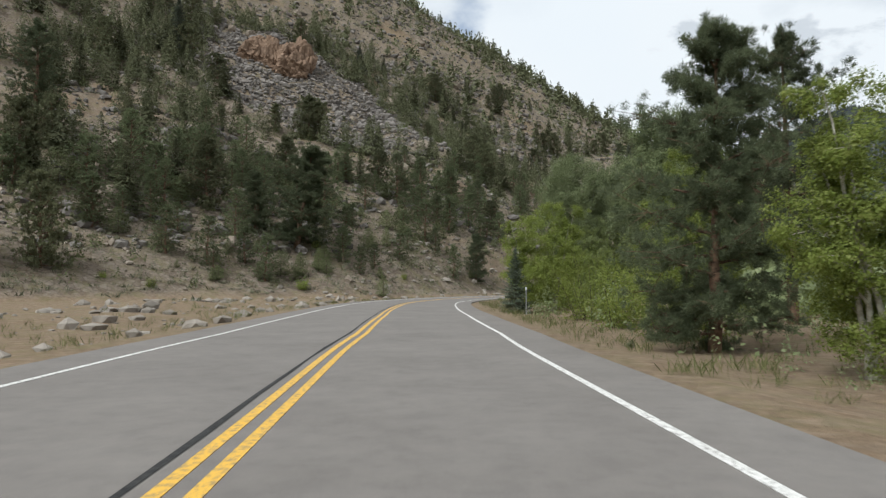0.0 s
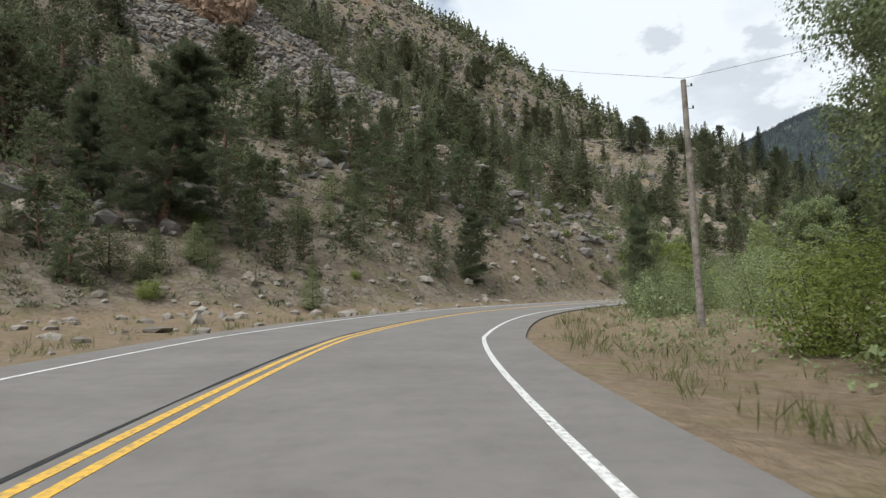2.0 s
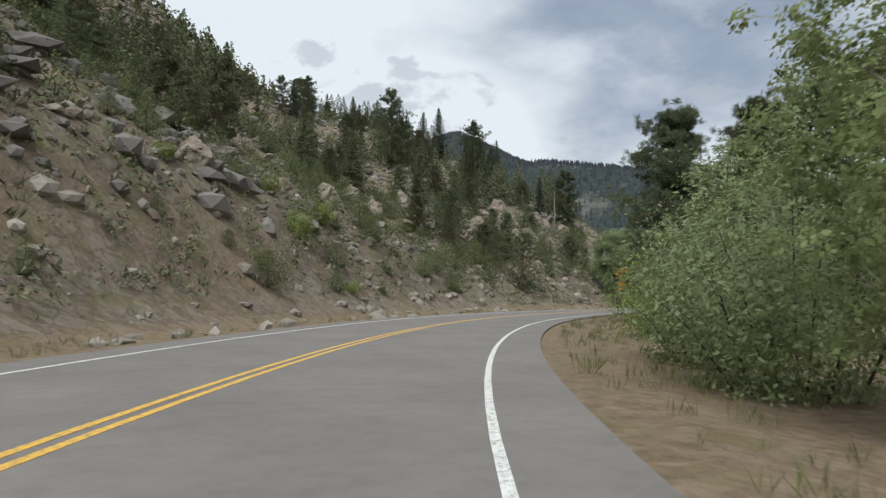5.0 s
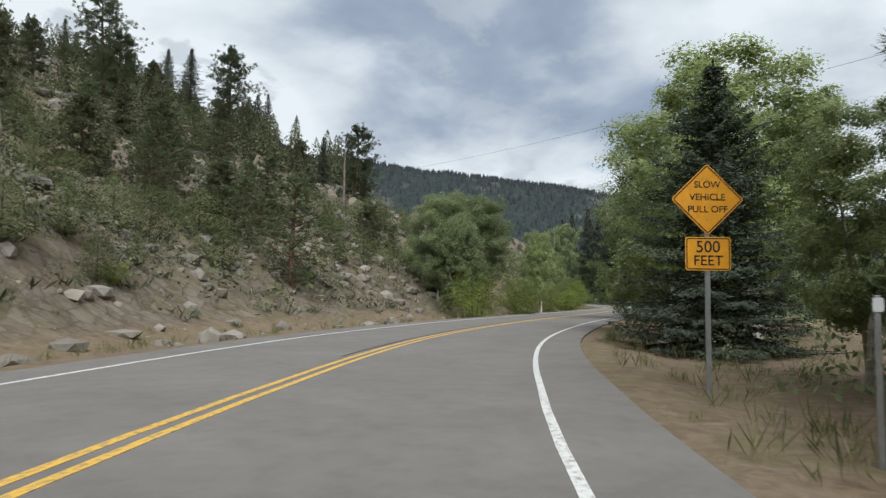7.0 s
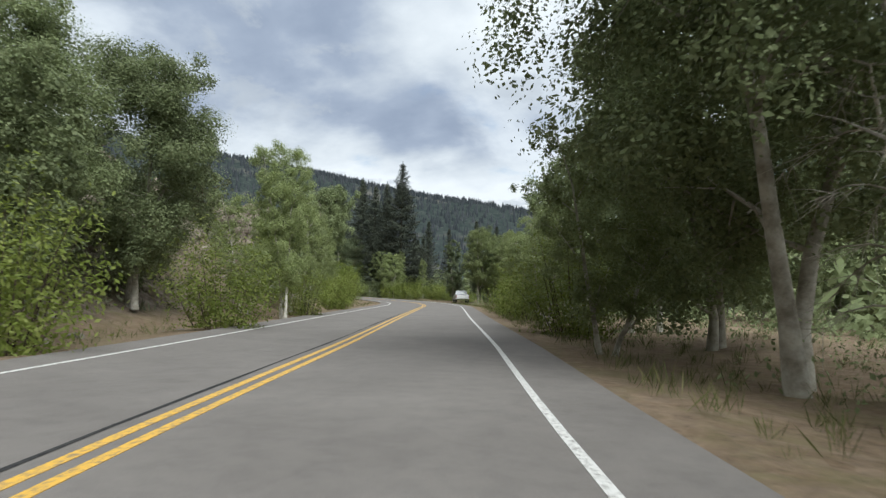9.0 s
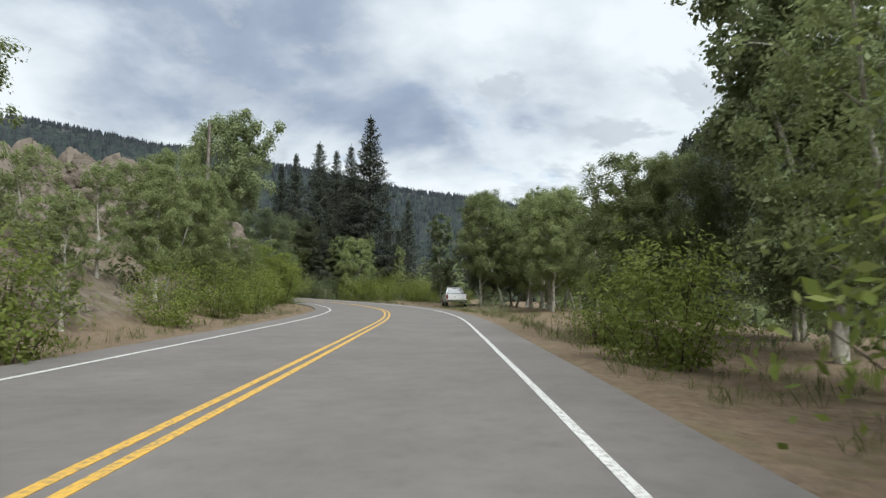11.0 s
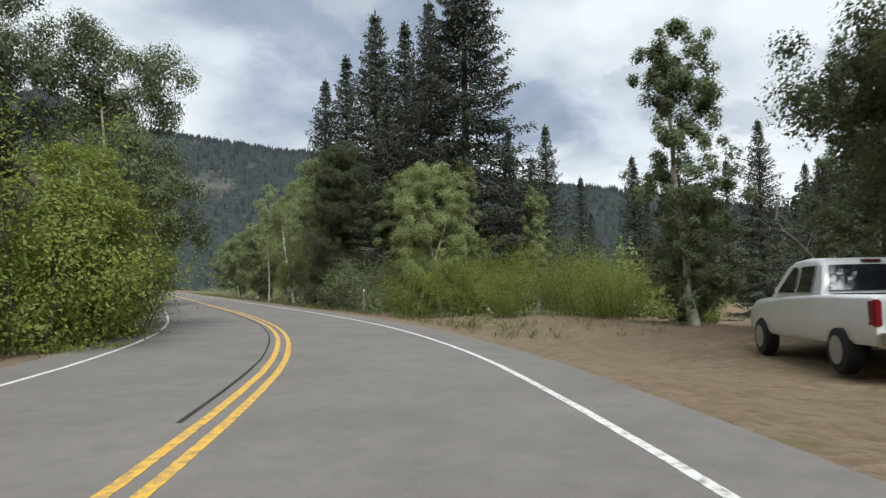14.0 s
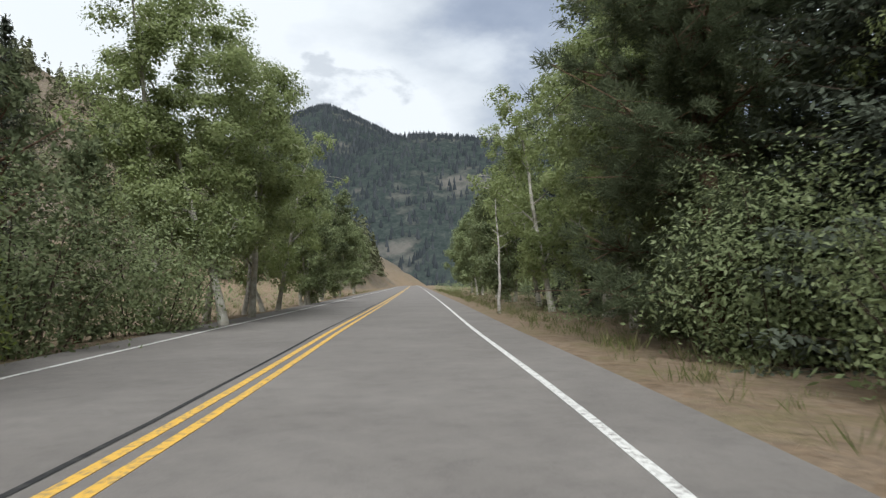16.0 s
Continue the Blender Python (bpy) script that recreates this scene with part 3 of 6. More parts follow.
def spruce(name, h, r, seed, mat, step=0.026, node=0.016, fine=4, spray=1.0):
    """A spire of whorls: each bough sweeps down and lifts its tip, with side twigs laid out flat like a fan."""
    rng = np.random.RandomState(seed)
    tree = new(name)
    trunk = tube([(0, 0, -0.2), (0.006 * h * rng.randn(), 0.006 * h * rng.randn(), h * 0.5), (0, 0, h)], [0.014 * h + 0.03, 0.008 * h + 0.01, 0.006], 7)
    boughs, C, D, S, Nn = [], [], [], [], []
    z = 0.03 * h
    while z < 0.985 * h:
        f = z / h
        n = rng.randint(5, 8) if f < 0.85 else 4
        reach = r * min(1.0, 1.15 * (1 - f) ** 0.95) * rng.uniform(0.8, 1.12)
        a0 = rng.rand() * 6.28
        for i in range(n):
            a = a0 + i * 2 * math.pi / n + rng.randn() * 0.2
            ln = reach * rng.uniform(0.62, 1.15) + 0.006 * h
            el = -0.42 + 0.95 * f ** 1.3 + 0.08 * rng.randn()
            m = max(3, int(ln / (node * h)))
            e = np.linspace(0.14, 1, m)
            o = np.array([math.cos(a), math.sin(a), 0.0])
            p = o * (e * ln * math.cos(el))[:, None] + np.array([0, 0, 1.0]) * (z + math.sin(el) * ln * e + 0.24 * ln * e ** 2.6 * (1 - 0.6 * f))[:, None]
            boughs.append(tube(p[[0, m // 2, m - 1]], [0.010 * ln + 0.005, 0.006 * ln + 0.004, 0.002], 3))
            side = np.array([-math.sin(a), math.cos(a), 0.0])
            for k in (-1, 1):
                tl = (0.36 * ln * (1.02 - 0.85 * e) + 0.014 * h * (1.1 - 0.6 * f)) * rng.uniform(0.75, 1.25, m)
                d = unit(o * 0.62 + side * k * 0.8 + np.array([0, 0, -0.22]) + 0.14 * rng.randn(m, 3))
                for q in np.linspace(0.2, 0.95, fine):
                    C.append(p + d * (tl * q)[:, None] + rng.randn(m, 3) * 0.0035 * h)
                    D.append(unit(d + 0.35 * rng.randn(m, 3) + np.array([0, 0, -0.12])))
                    S.append(np.maximum(tl * 0.75 / fine, 0.007 * h) * rng.uniform(0.8, 1.3, m))
            C.append(p); D.append(unit(np.repeat(o[None], m, 0) + 0.2 * rng.randn(m, 3) + np.array([0, 0, 0.1]))); S.append(np.full(m, 0.012 * h))
            # short curtains under the bough
            C.append(p + np.array([0, 0, -0.008 * h]) + rng.randn(m, 3) * 0.006 * h); D.append(unit(rng.randn(m, 3) * 0.4 + np.array([0, 0, -1.0]))); S.append(np.full(m, 0.010 * h))
        z += h * step * (1.25 - 0.6 * f) * rng.uniform(0.8, 1.2)
    q = rng.rand(26)
    C.append(np.c_[rng.randn(26, 2) * 0.003 * h * (1 - q)[:, None], h * (0.965 + 0.045 * q)]); D.append(unit(rng.randn(26, 3) * 0.35 + np.array([0, 0, 1.0]))); S.append(np.full(26, 0.009 * h))
    C, D, S = np.concatenate(C), np.concatenate(D), np.concatenate(S) * spray
    nrm = unit(np.array([0, 0, 1.0]) + 0.5 * unit(C * np.array([1, 1, 0.0])) + 0.45 * rng.randn(len(C), 3))
    W = unit(np.cross(D, nrm)) * (0.17 * S + 0.0016 * h)[:, None]
    part("trunk", *trunk, BARK_DARK, tree)
    v, f = merge(boughs)
    tagged(part("branchwork", v, f, BARK_DARK, tree), kind="stuff")
    part("crown", *blades(C, D * S[:, None], W), mat, tree)
    return tree


def pine(name, h, r, seed, mat, bark, clear=0.12, tufts=330, openness=0.5, needle=0.26, per=15):
    """A pine: a stout trunk, upswept limbs and round tufts of long needles."""
    rng = np.random.RandomState(seed)
    tree = new(name)
    q = np.linspace(0, 1, 8)
    sway = np.cumsum(rng.randn(8, 2) * 0.006 * h, axis=0)
    P = np.c_[sway, q * h * 0.97 - 0.2]
    R = (0.016 * h + 0.04) * (1 - 0.9 * q)
    trunk = tube(P, R, 9)
    limbs, tc, td = [], [], []
    n = int(26 + 14 * (1 - openness))
    for i in range(n):
        f = clear + (0.97 - clear) * (i + rng.rand() * 0.8) / n
        a = i * 2.4 + rng.randn() * 0.3
        g = (f - clear) / (1 - clear)
        ln = r * (math.sin(math.pi * (0.22 + 0.76 * g)) ** 0.8 * rng.uniform(0.55, 1.1) + 0.05)
        st = np.array([np.interp(f, q, P[:, k]) for k in range(3)])
        el = -0.12 + 0.75 * g + rng.randn() * 0.1
        e = np.linspace(0, 1, 6)
        out = st + np.stack([np.cos(a) * e * ln * math.cos(el), np.sin(a) * e * ln * math.cos(el), math.sin(el) * e * ln + 0.16 * ln * e ** 2.2], 1)
        r0 = 0.010 * ln + 0.012
        limbs.append(tube(out, r0 * (1 - 0.85 * e) * 1.6, 5))
        m = max(4, int(tufts / n))
        for k in range(m):
            s = rng.uniform(0.3, 1.05)
            b = np.array([np.interp(s, e, out[:, d]) for d in range(3)])
            o = rng.randn(3) * np.array([0.24, 0.24, 0.13]) * ln * (0.45 + 0.5 * s)
            tc.append(b + o)
            d = o + np.array([np.cos(a), np.sin(a), 0.9]) * 0.35 * ln
            td.append(d / max(np.linalg.norm(d), 1e-6))
            if rng.rand() < 0.5:
                limbs.append(tube([b, b + o * 0.6, b + o], [0.010, 0.008, 0.005], 3))
    for k in range(8):
        tc.append(P[-1] + rng.randn(3) * 0.03 * h); td.append(np.array([0, 0, 1.0]))
    tc, td = np.array(tc), np.array(td)
    c = np.repeat(tc, per, 0)
    d = unit(np.repeat(td, per, 0) * 0.75 + rng.randn(len(c), 3) * 0.75)
    ln = needle * rng.uniform(0.6, 1.15, len(c))
    u = d * (ln * 0.5)[:, None]
    V, F = blades(c + u + rng.randn(len(c), 3) * 0.05, u, cross_width(u, (0.17 if per < 20 else 0.046) * needle, rng))
    part("trunk", *trunk, bark, tree, smooth=True)
    v, f = merge(limbs)
    tagged(part("branchwork", v, f, bark, tree), kind="stuff")
    part("crown", V, F, mat, tree)
    return tree


def conifer_small(name, h, r, seed, mat, n=620, round_=0.5):
    """A hillside conifer or juniper seen from afar: a trunk and a ragged crown of sprays."""
    rng = np.random.RandomState(seed)
    tree = new(name)
    f = rng.rand(n) ** (1.25 if round_ < 0.6 else 0.9)
    layer = np.floor(f * 11) / 11
    f = np.clip(0.85 * f + 0.15 * layer, 0, 1)
    prof = (1 - f) ** (0.85 - 0.4 * round_) * (0.35 + 0.65 * np.minimum(1, f * 6))
    a = rng.rand(n) * 2 * math.pi
    lump = 1 + 0.32 * np.sin(a * 3 + f * 9 + seed) * np.sin(f * 23 + a * 2)
    rad = r * prof * lump * np.sqrt(rng.uniform(0.12, 1, n))
    c = np.stack([np.cos(a) * rad, np.sin(a) * rad, h * (0.06 + 0.93 * f)], 1)
    sz = 0.02 * h * rng.uniform(0.6, 1.3, n) * (0.55 + 0.6 * (1 - f))
    V, F = facing(c, np.stack([np.cos(a), np.sin(a), 0.9 + 0 * a], 1) + rng.randn(n, 3) * 0.5, sz, rng, 0.45)
    part("trunk", *tube([(0, 0, -0.4), (0.02 * h, 0, 0.4 * h), (0, 0.01 * h, 0.93 * h)], [0.03 * h, 0.02 * h, 0.004], 6), BARK_DARK, tree)
    part("crown", V, F, mat, tree)
    return tree


def shrub(name, h, r, seed, mat, leaves=5500, leaf=0.062):
    """A willow thicket: many thin stems from the ground and narrow leaves."""
    rng = np.random.RandomState(seed)
    tree = new(name)
    stems, C, S = [], [], []
    for i in range(46):
        a, rr = rng.rand() * 6.28, r * math.sqrt(rng.rand())
        b = np.array([math.cos(a) * rr * 0.4, math.sin(a) * rr * 0.4, -0.1])
        hh = h * (0.55 + 0.5 * rng.rand()) * math.sqrt(max(0.08, 1 - (rr / r * 0.93) ** 2))
        t = np.array([math.cos(a) * rr, math.sin(a) * rr, hh]) + rng.randn(3) * 0.05 * r
        mid = (b + t) / 2 + np.array([0, 0, 0.12 * hh])
        if i % 3 == 0:
            stems.append(tube([b, mid, t], [0.018, 0.012, 0.003], 4))
        for s in (0.15, 0.35, 0.55, 0.75, 0.9, 1.0):
            p = b * (1 - s) ** 2 + 2 * mid * s * (1 - s) + t * s * s
            C.append(p + rng.randn(3) * 0.07 * r); S.append(rng.uniform(0.07, 0.15) * r)
    C, S = np.array(C), np.array(S)
    pick = rng.randint(0, len(C), leaves)
    c = C[pick] + rng.randn(leaves, 3) * S[pick][:, None] * np.array([1, 1, 0.9])
    c[:, 2] = np.maximum(c[:, 2], 0.05 + 0.1 * rng.rand(leaves))
    V, F = facing(c, unit(c - np.array([0, 0, 0.2 * h])) + np.array([0, 0, 0.5]) + 0.7 * rng.randn(leaves, 3), leaf * rng.uniform(0.7, 1.4, leaves), rng, 0.42)
    v, f = merge(stems)
    tagged(part("stem_thicket", v, f, BARK_DARK, tree), kind="stuff")
    part("foliage", V, F, mat, tree)
    return tree


# kinds of plants, each built when it is first set out: base height, maker
KINDS = {
    "aspen_a": (9.0, lambda: broadleaf("aspen_tree", 9.0, 2.3, 14500, 0.043, LEAF_ASPEN, BARK_ASPEN, 21, 1, 0.16, 0.5, 1.4, core=26, lobe=0.68)),
    "aspen_b": (9.0, lambda: broadleaf("aspen_tree", 9.0, 2.7, 14500, 0.045, LEAF_ASPEN, BARK_ASPEN, 22, 2, 0.12, 0.5, 1.4, core=26, lobe=0.68)),
    "aspen_c": (9.0, lambda: broadleaf("aspen_tree", 9.0, 1.7, 9500, 0.045, LEAF_ASPEN, BARK_ASPEN, 23, 1, 0.12, 0.7, core=26, lobe=0.68)),
    "cotton_a": (11.0, lambda: broadleaf("cottonwood_tree", 11.0, 4.2, 24000, 0.058, LEAF_COTTON, BARK_ASPEN, 31, 1, 0.12, 0.4, 1.6)),
    "cotton_b": (11.0, lambda: broadleaf("cottonwood_tree", 11.0, 3.8, 23000, 0.054, LEAF_COTTON, BARK_ASPEN, 32, 3, 0.10, 0.5, 1.6)),
    "cotton_c": (11.0, lambda: broadleaf("cottonwood_tree", 11.0, 3.3, 20000, 0.054, LEAF_COTTON, BARK_ASPEN, 33, 2, 0.14, 0.7, 1.3)),
    "cotton_v": (11.0, lambda: broadleaf("cottonwood_tree", 11.0, 4.5, 115000, 0.036, LEAF_COTTON, BARK_ASPEN, 36, 2, 0.22, 0.2, 2.6, core=34)),
    "cotton_h": (11.0, lambda: broadleaf("cottonwood_tree", 11.0, 3.4, 26000, 0.045, LEAF_COTTON, BARK_ASPEN, 35, 1, 0.48, 0.6)),
    "cotton_n": (11.0, lambda: broadleaf("cottonwood_tree", 11.0, 4.4, 110000, 0.037, LEAF_COTTON, BARK_ASPEN, 34, 2, 0.12, 0.35, 2.4)),
    "aspen_n": (9.0, lambda: broadleaf("aspen_tree", 9.0, 2.7, 56000, 0.034, LEAF_ASPEN, BARK_ASPEN, 24, 2, 0.16, 0.5, 1.6, core=26, lobe=0.68)),
    # poplar kinds: cottonwoods in the darkened leaf colour that stands for shade
    "poplar_n": (11.0, lambda: broadleaf("poplar_tree", 11.0, 2.1, 46000, 0.038, LEAF_COTTON_SHADED, BARK_ASPEN, 81, 1, 0.05, 0.9, 1.3, core=34, lobe=0.74)),
    "poplar_w": (11.0, lambda: broadleaf("poplar_tree", 11.0, 4.2, 80000, 0.04, LEAF_COTTON_SHADED, BARK_ASPEN, 84, 2, 0.12, 0.9, 0.5, core=40, lobe=0.72)),
    "aspen_y": (9.0, lambda: broadleaf("aspen_tree", 9.0, 2.9, 50000, 0.035, LEAF_WILLOW, BARK_ASPEN, 26, 3, 0.06, 0.5, 1.8, core=26, lobe=0.68)),
    "spruce_a": (20.0, lambda: spruce("spruce_tree", 20.0, 4.4, 41, LEAF_SPRUCE, 0.024, 0.013, 5, 0.8)),
    "spruce_b": (20.0, lambda: spruce("spruce_tree", 20.0, 4.2, 42, LEAF_SPRUCE, 0.024, 0.013, 5, 0.8)),
    "spruce_n": (20.0, lambda: spruce("spruce_tree", 20.0, 4.7, 45, LEAF_SPRUCE, 0.021, 0.0085, 6, 0.62)),
    "spruce_d": (15.0, lambda: spruce("spruce_tree", 15.0, 3.2, 44, LEAF_SPRUCE, 0.03, 0.022, 4, 1.0)),
    "spruce_c": (8.0, lambda: spruce("spruce_tree", 8.0, 2.3, 43, LEAF_BLUE, 0.026, 0.0105, 7, 0.8)),
    "pine_a": (9.0, lambda: pine("pine_tree", 9.0, 2.4, 51, LEAF_PINE, BARK_PINE, 0.06, 420, 0.3)),
    "pine_b": (12.0, lambda: pine("ponderosa_pine", 12.0, 2.6, 52, LEAF_PONDEROSA, BARK_PINE, 0.16, 1500, 0.4, 0.21, 60)),
    "pine_c": (8.0, lambda: pine("pine_tree", 8.0, 1.8, 53, LEAF_PINE, BARK_PINE, 0.04, 420, 0.2)),
    "pine_n": (9.0, lambda: pine("pine_tree", 9.0, 2.0, 54, LEAF_PONDEROSA, BARK_PINE, 0.04, 2500, 0.0, 0.155, 84)),
    "hill_a": (6.0, lambda: spruce("hillside_conifer", 6.0, 1.5, 61, LEAF_HILL, 0.04, 0.028, 3, 1.75)),
    "hill_b": (6.0, lambda: spruce("hillside_conifer", 6.0, 1.9, 62, LEAF_HILL, 0.042, 0.03, 3, 1.8)),
    "hill_c": (6.0, lambda: pine("hillside_conifer", 6.0, 1.9, 63, LEAF_HILL, BARK_PINE, 0.06, 620, 0.2, 0.24, 18)),
    "juniper_a": (2.5, lambda: conifer_small("juniper_bush", 2.5, 1.4, 64, LEAF_JUNIPER, 5000, 0.95)),
    "juniper_b": (2.5, lambda: conifer_small("juniper_bush", 2.5, 1.1, 65, LEAF_JUNIPER, 4600, 0.8)),
    "willow_a": (3.5, lambda: shrub("willow_shrub", 3.5, 2.2, 71, LEAF_WILLOW)),
    "willow_n": (3.5, lambda: shrub("willow_shrub", 3.5, 2.2, 73, LEAF_WILLOW, 15000, 0.036)),
    "alder_a": (3.5, lambda: shrub("alder_shrub", 3.5, 2.2, 74, LEAF_COTTON, 12000, 0.045)),
    "willow_b": (3.5, lambda: shrub("willow_shrub", 3.5, 1.7, 72, LEAF_WILLOW)),
}
SAGE = leaf_material("sagebrush", (0.07, 0.08, 0.042), (0.112, 0.122, 0.064), (0.165, 0.165, 0.09), 0.1, 0.8)
LEAF_BLUE = leaf_material("blue_spruce_needles", (0.06, 0.078, 0.046), (0.088, 0.112, 0.064), (0.125, 0.15, 0.088), 0.3)
LEAF_HILL = leaf_material("hillside_needles", (0.079, 0.09, 0.042), (0.104, 0.116, 0.053), (0.138, 0.15, 0.069), 0.3)
WORDS = {
    "aspen": ("green aspen with a pale slender trunk beside the road", "aspen tree", "roadside aspens"),
    "cotton": ("broad leafy cottonwood with pale grey limbs", "cottonwood tree", "roadside cottonwoods"),
    # cottonwoods whose leaf colour has the shade painted in
    "poplar": ("dark green cottonwood with an uneven open crown, cloud shade in its leaf colour", "poplar tree", "roadside poplars"),
    "spruce": ("dark green spruce with drooping boughs", "spruce tree", "valley spruces"),
    "pine": ("open-crowned green pine with tufted needles", "pine tree", "pines by the road"),
    "hill": ("dark green conifer on a rocky hillside", "conifer", "hillside conifers"),
    "juniper": ("low olive-green juniper bush on dry ground", "juniper bush", "hillside junipers"),
    "alder": ("dense dark green alder thicket on the verge", "alder shrub", "roadside alders"),
    "willow": ("bright yellow-green willow thicket on the verge", "willow shrub", "roadside willows"),
}
MADE = {}


def plant(kind, x, y, h, wide=1.0, turn=None, lean=0.0, z=None, label=""):
    base, maker = KINDS[kind]
    k = h / base
    a = (x * 12.9 + y * 78.2) % 6.283 if turn is None else turn
    zz = float(height(np.array([x]), np.array([y]))[0]) if z is None else z
    m = Matrix.Translation((x, y, zz)) @ Euler((lean, 0, a)).to_matrix().to_4x4() @ Matrix.Diagonal((k * wide, k * wide, k, 1))
    if kind not in MADE:
        ob = maker()
        ob.matrix_basis = m
        MADE[kind] = ob
        text, cat, grp = WORDS[kind.split("_")[0]]
        tagged(ob, text, cat, grp)
    else:
        src = MADE[kind]
        keep = src.matrix_basis.copy()
        src.matrix_basis = Matrix.Identity(4)
        ob = copy_thing(src, m)
        src.matrix_basis = keep
    if label:
        tagged(ob, label)
    return ob


# ---- trees along the first bend, river side ----
for row in [("pine_n", 6.1, 15.8, 7.9), ("pine_b", 11.5, 22.8, 10.0), ("aspen_y", 7.0, 11.2, 5.2), ("willow_a", 6.8, 19.5, 3.2),
            ("willow_a", 6.4, 25.0, 2.4), ("cotton_n", 12.6, 37.6, 11.4, 0.8), ("aspen_y", 12.4, 32.5, 7.0), ("willow_n", 6.6, 30.5, 3.8), ("aspen_y", 10.0, 28.0, 7.2),
            ("spruce_c", 3.9, 37.3, 3.5, 0.95), ("aspen_y", 6.8, 43.0, 7.0), ("willow_n", 8.2, 47.2, 3.6), ("aspen_n", 10.0, 45.8, 6.4, 0.8), ("cotton_v", 8.9, 47.2, 10.6, 0.66), ("cotton_n", 13.2, 51.0, 10.6),
            ("aspen_y", 5.0, 40.2, 5.9, 1.0), ("willow_b", 8.2, 50.5, 3.0)]:
    plant(*row)
for row in [("alder_a", 14.5, 65.5, 3.2), ("alder_a", 17.0, 70.0, 3.6), ("aspen_c", 18.5, 73.5, 5.0), ("pine_n", 11.8, 73.4, 6.4, 0.72), ("alder_a", 12.0, 71.4, 2.8),
            ("alder_a", 14.6, 74.5, 3.4), ("alder_a", 17.4, 81.0, 3.6), ("willow_b", 20.0, 85.0, 3.8), ("aspen_n", 14.0, 79.8, 5.4, 1.15), ("pine_c", 17.9, 81.3, 5.6), ("aspen_y", 15.6, 78.2, 4.4, 1.1), ("alder_a", 14.4, 78.4, 3.0),
            ("aspen_b", 21.0, 91.0, 6.2), ("alder_a", 23.6, 94.0, 4.2), ("alder_a", 26.6, 97.6, 4.0), ("aspen_c", 29.5, 95.0, 8.0)]:
    plant(*row)

# ---- river side of the long right-hand bend ----
for row in [("cotton_a", 38.0, 101.0, 10.5), ("aspen_b", 32.5, 101.5, 7.0), ("willow_a", 33.5, 105.2, 3.6), ("pine_n", 42.9, 112.9, 12.5, 1.12, 2.1), ("aspen_n", 49.4, 117.9, 5.4, 1.1), ("aspen_n", 47.4, 114.4, 6.6),
            ("pine_n", 47.5, 110.0, 13.0, 1.1), ("willow_b", 47.6, 114.8, 2.6), ("spruce_c", 55.5, 122.5, 8.4, 1.35),
            ("aspen_n", 60.8, 124.0, 11.4, 1.45), ("aspen_n", 67.5, 125.6, 10.5, 1.2), ("aspen_b", 63.0, 128.4, 6.0), ("cotton_v", 79.0, 132.4, 12.6, 1.15),
            ("pine_n", 74.0, 128.4, 9.0), ("cotton_n", 87.0, 134.0, 13.0)]:
    plant(*row)
for row in [("aspen_b", 83.0, 136.6, 6.0), ("willow_a", 90.5, 138.6, 4.2), ("cotton_c", 95.5, 137.0, 10.0), ("aspen_b", 99.0, 141.4, 6.4),
            ("cotton_c", 105.0, 141.2, 10.4), ("willow_a", 104.0, 144.2, 3.6), ("aspen_b", 111.0, 144.6, 7.2), ("cotton_c", 116.5, 144.0, 11.0),
            ("willow_b", 114.0, 147.6, 3.2), ("aspen_n", 124.2, 149.6, 6.8), ("aspen_n", 122.8, 147.6, 6.4), ("cotton_n", 122.4, 144.6, 9.0, 0.8), ("aspen_b", 129.0, 148.6, 5.0),
            ("spruce_b", 150.0, 143.0, 7.0, 1.2), ("spruce_b", 155.0, 146.0, 9.5, 1.2), ("spruce_b", 147.0, 139.0, 8.0, 1.2), ("spruce_b", 160.0, 141.0, 10.0, 1.1), ("willow_a", 119.6, 149.4, 2.4)]:
    plant(*row)

# ---- mountain side: cottonwoods after the sign ----
for row in [("cotton_n", 80.5, 154.4, 9.5), ("cotton_n", 87.2, 156.2, 10.8), ("cotton_c", 77.0, 149.4, 7.4), ("willow_a", 75.0, 146.6, 3.6),
            ("aspen_b", 97.0, 158.0, 7.0), ("aspen_n", 92.6, 152.2, 8.4, 0.72), ("cotton_c", 104.5, 160.5, 8.6), ("aspen_b", 110.0, 164.0, 7.6), ("willow_a", 84.0, 148.6, 3.4),
            ("willow_a", 96.0, 153.4, 2.6), ("aspen_a", 100.5, 156.4, 7.0), ("aspen_c", 115.5, 165.4, 4.5), ("willow_b", 108.0, 158.6, 3.0)]:
    plant(*row)
for row in [("aspen_b", 119.0, 171.0, 5.0), ("aspen_a", 123.5, 172.5, 5.6), ("aspen_n", 128.0, 173.6, 7.6), ("aspen_n", 132.0, 175.5, 9.4),
            ("willow_a", 122.0, 167.2, 3.0), ("willow_a", 130.0, 171.0, 3.4), ("aspen_n", 136.0, 177.6, 8.6), ("aspen_n", 138.4, 178.9, 9.2), ("aspen_c", 141.0, 180.0, 7.0), ("aspen_n", 143.6, 181.0, 5.6),
            ("willow_a", 138.0, 175.0, 3.6), ("cotton_h", 142.0, 180.2, 14.5, 0.85), ("willow_b", 146.0, 181.0, 3.6), ("willow_b", 150.0, 183.4, 3.0), ("aspen_n", 148.2, 183.2, 5.2), ("aspen_n", 145.4, 182.4, 4.8), ("aspen_c", 152.6, 185.6, 4.6),
            ("willow_a", 152.0, 184.5, 3.8)]:
    plant(*row)

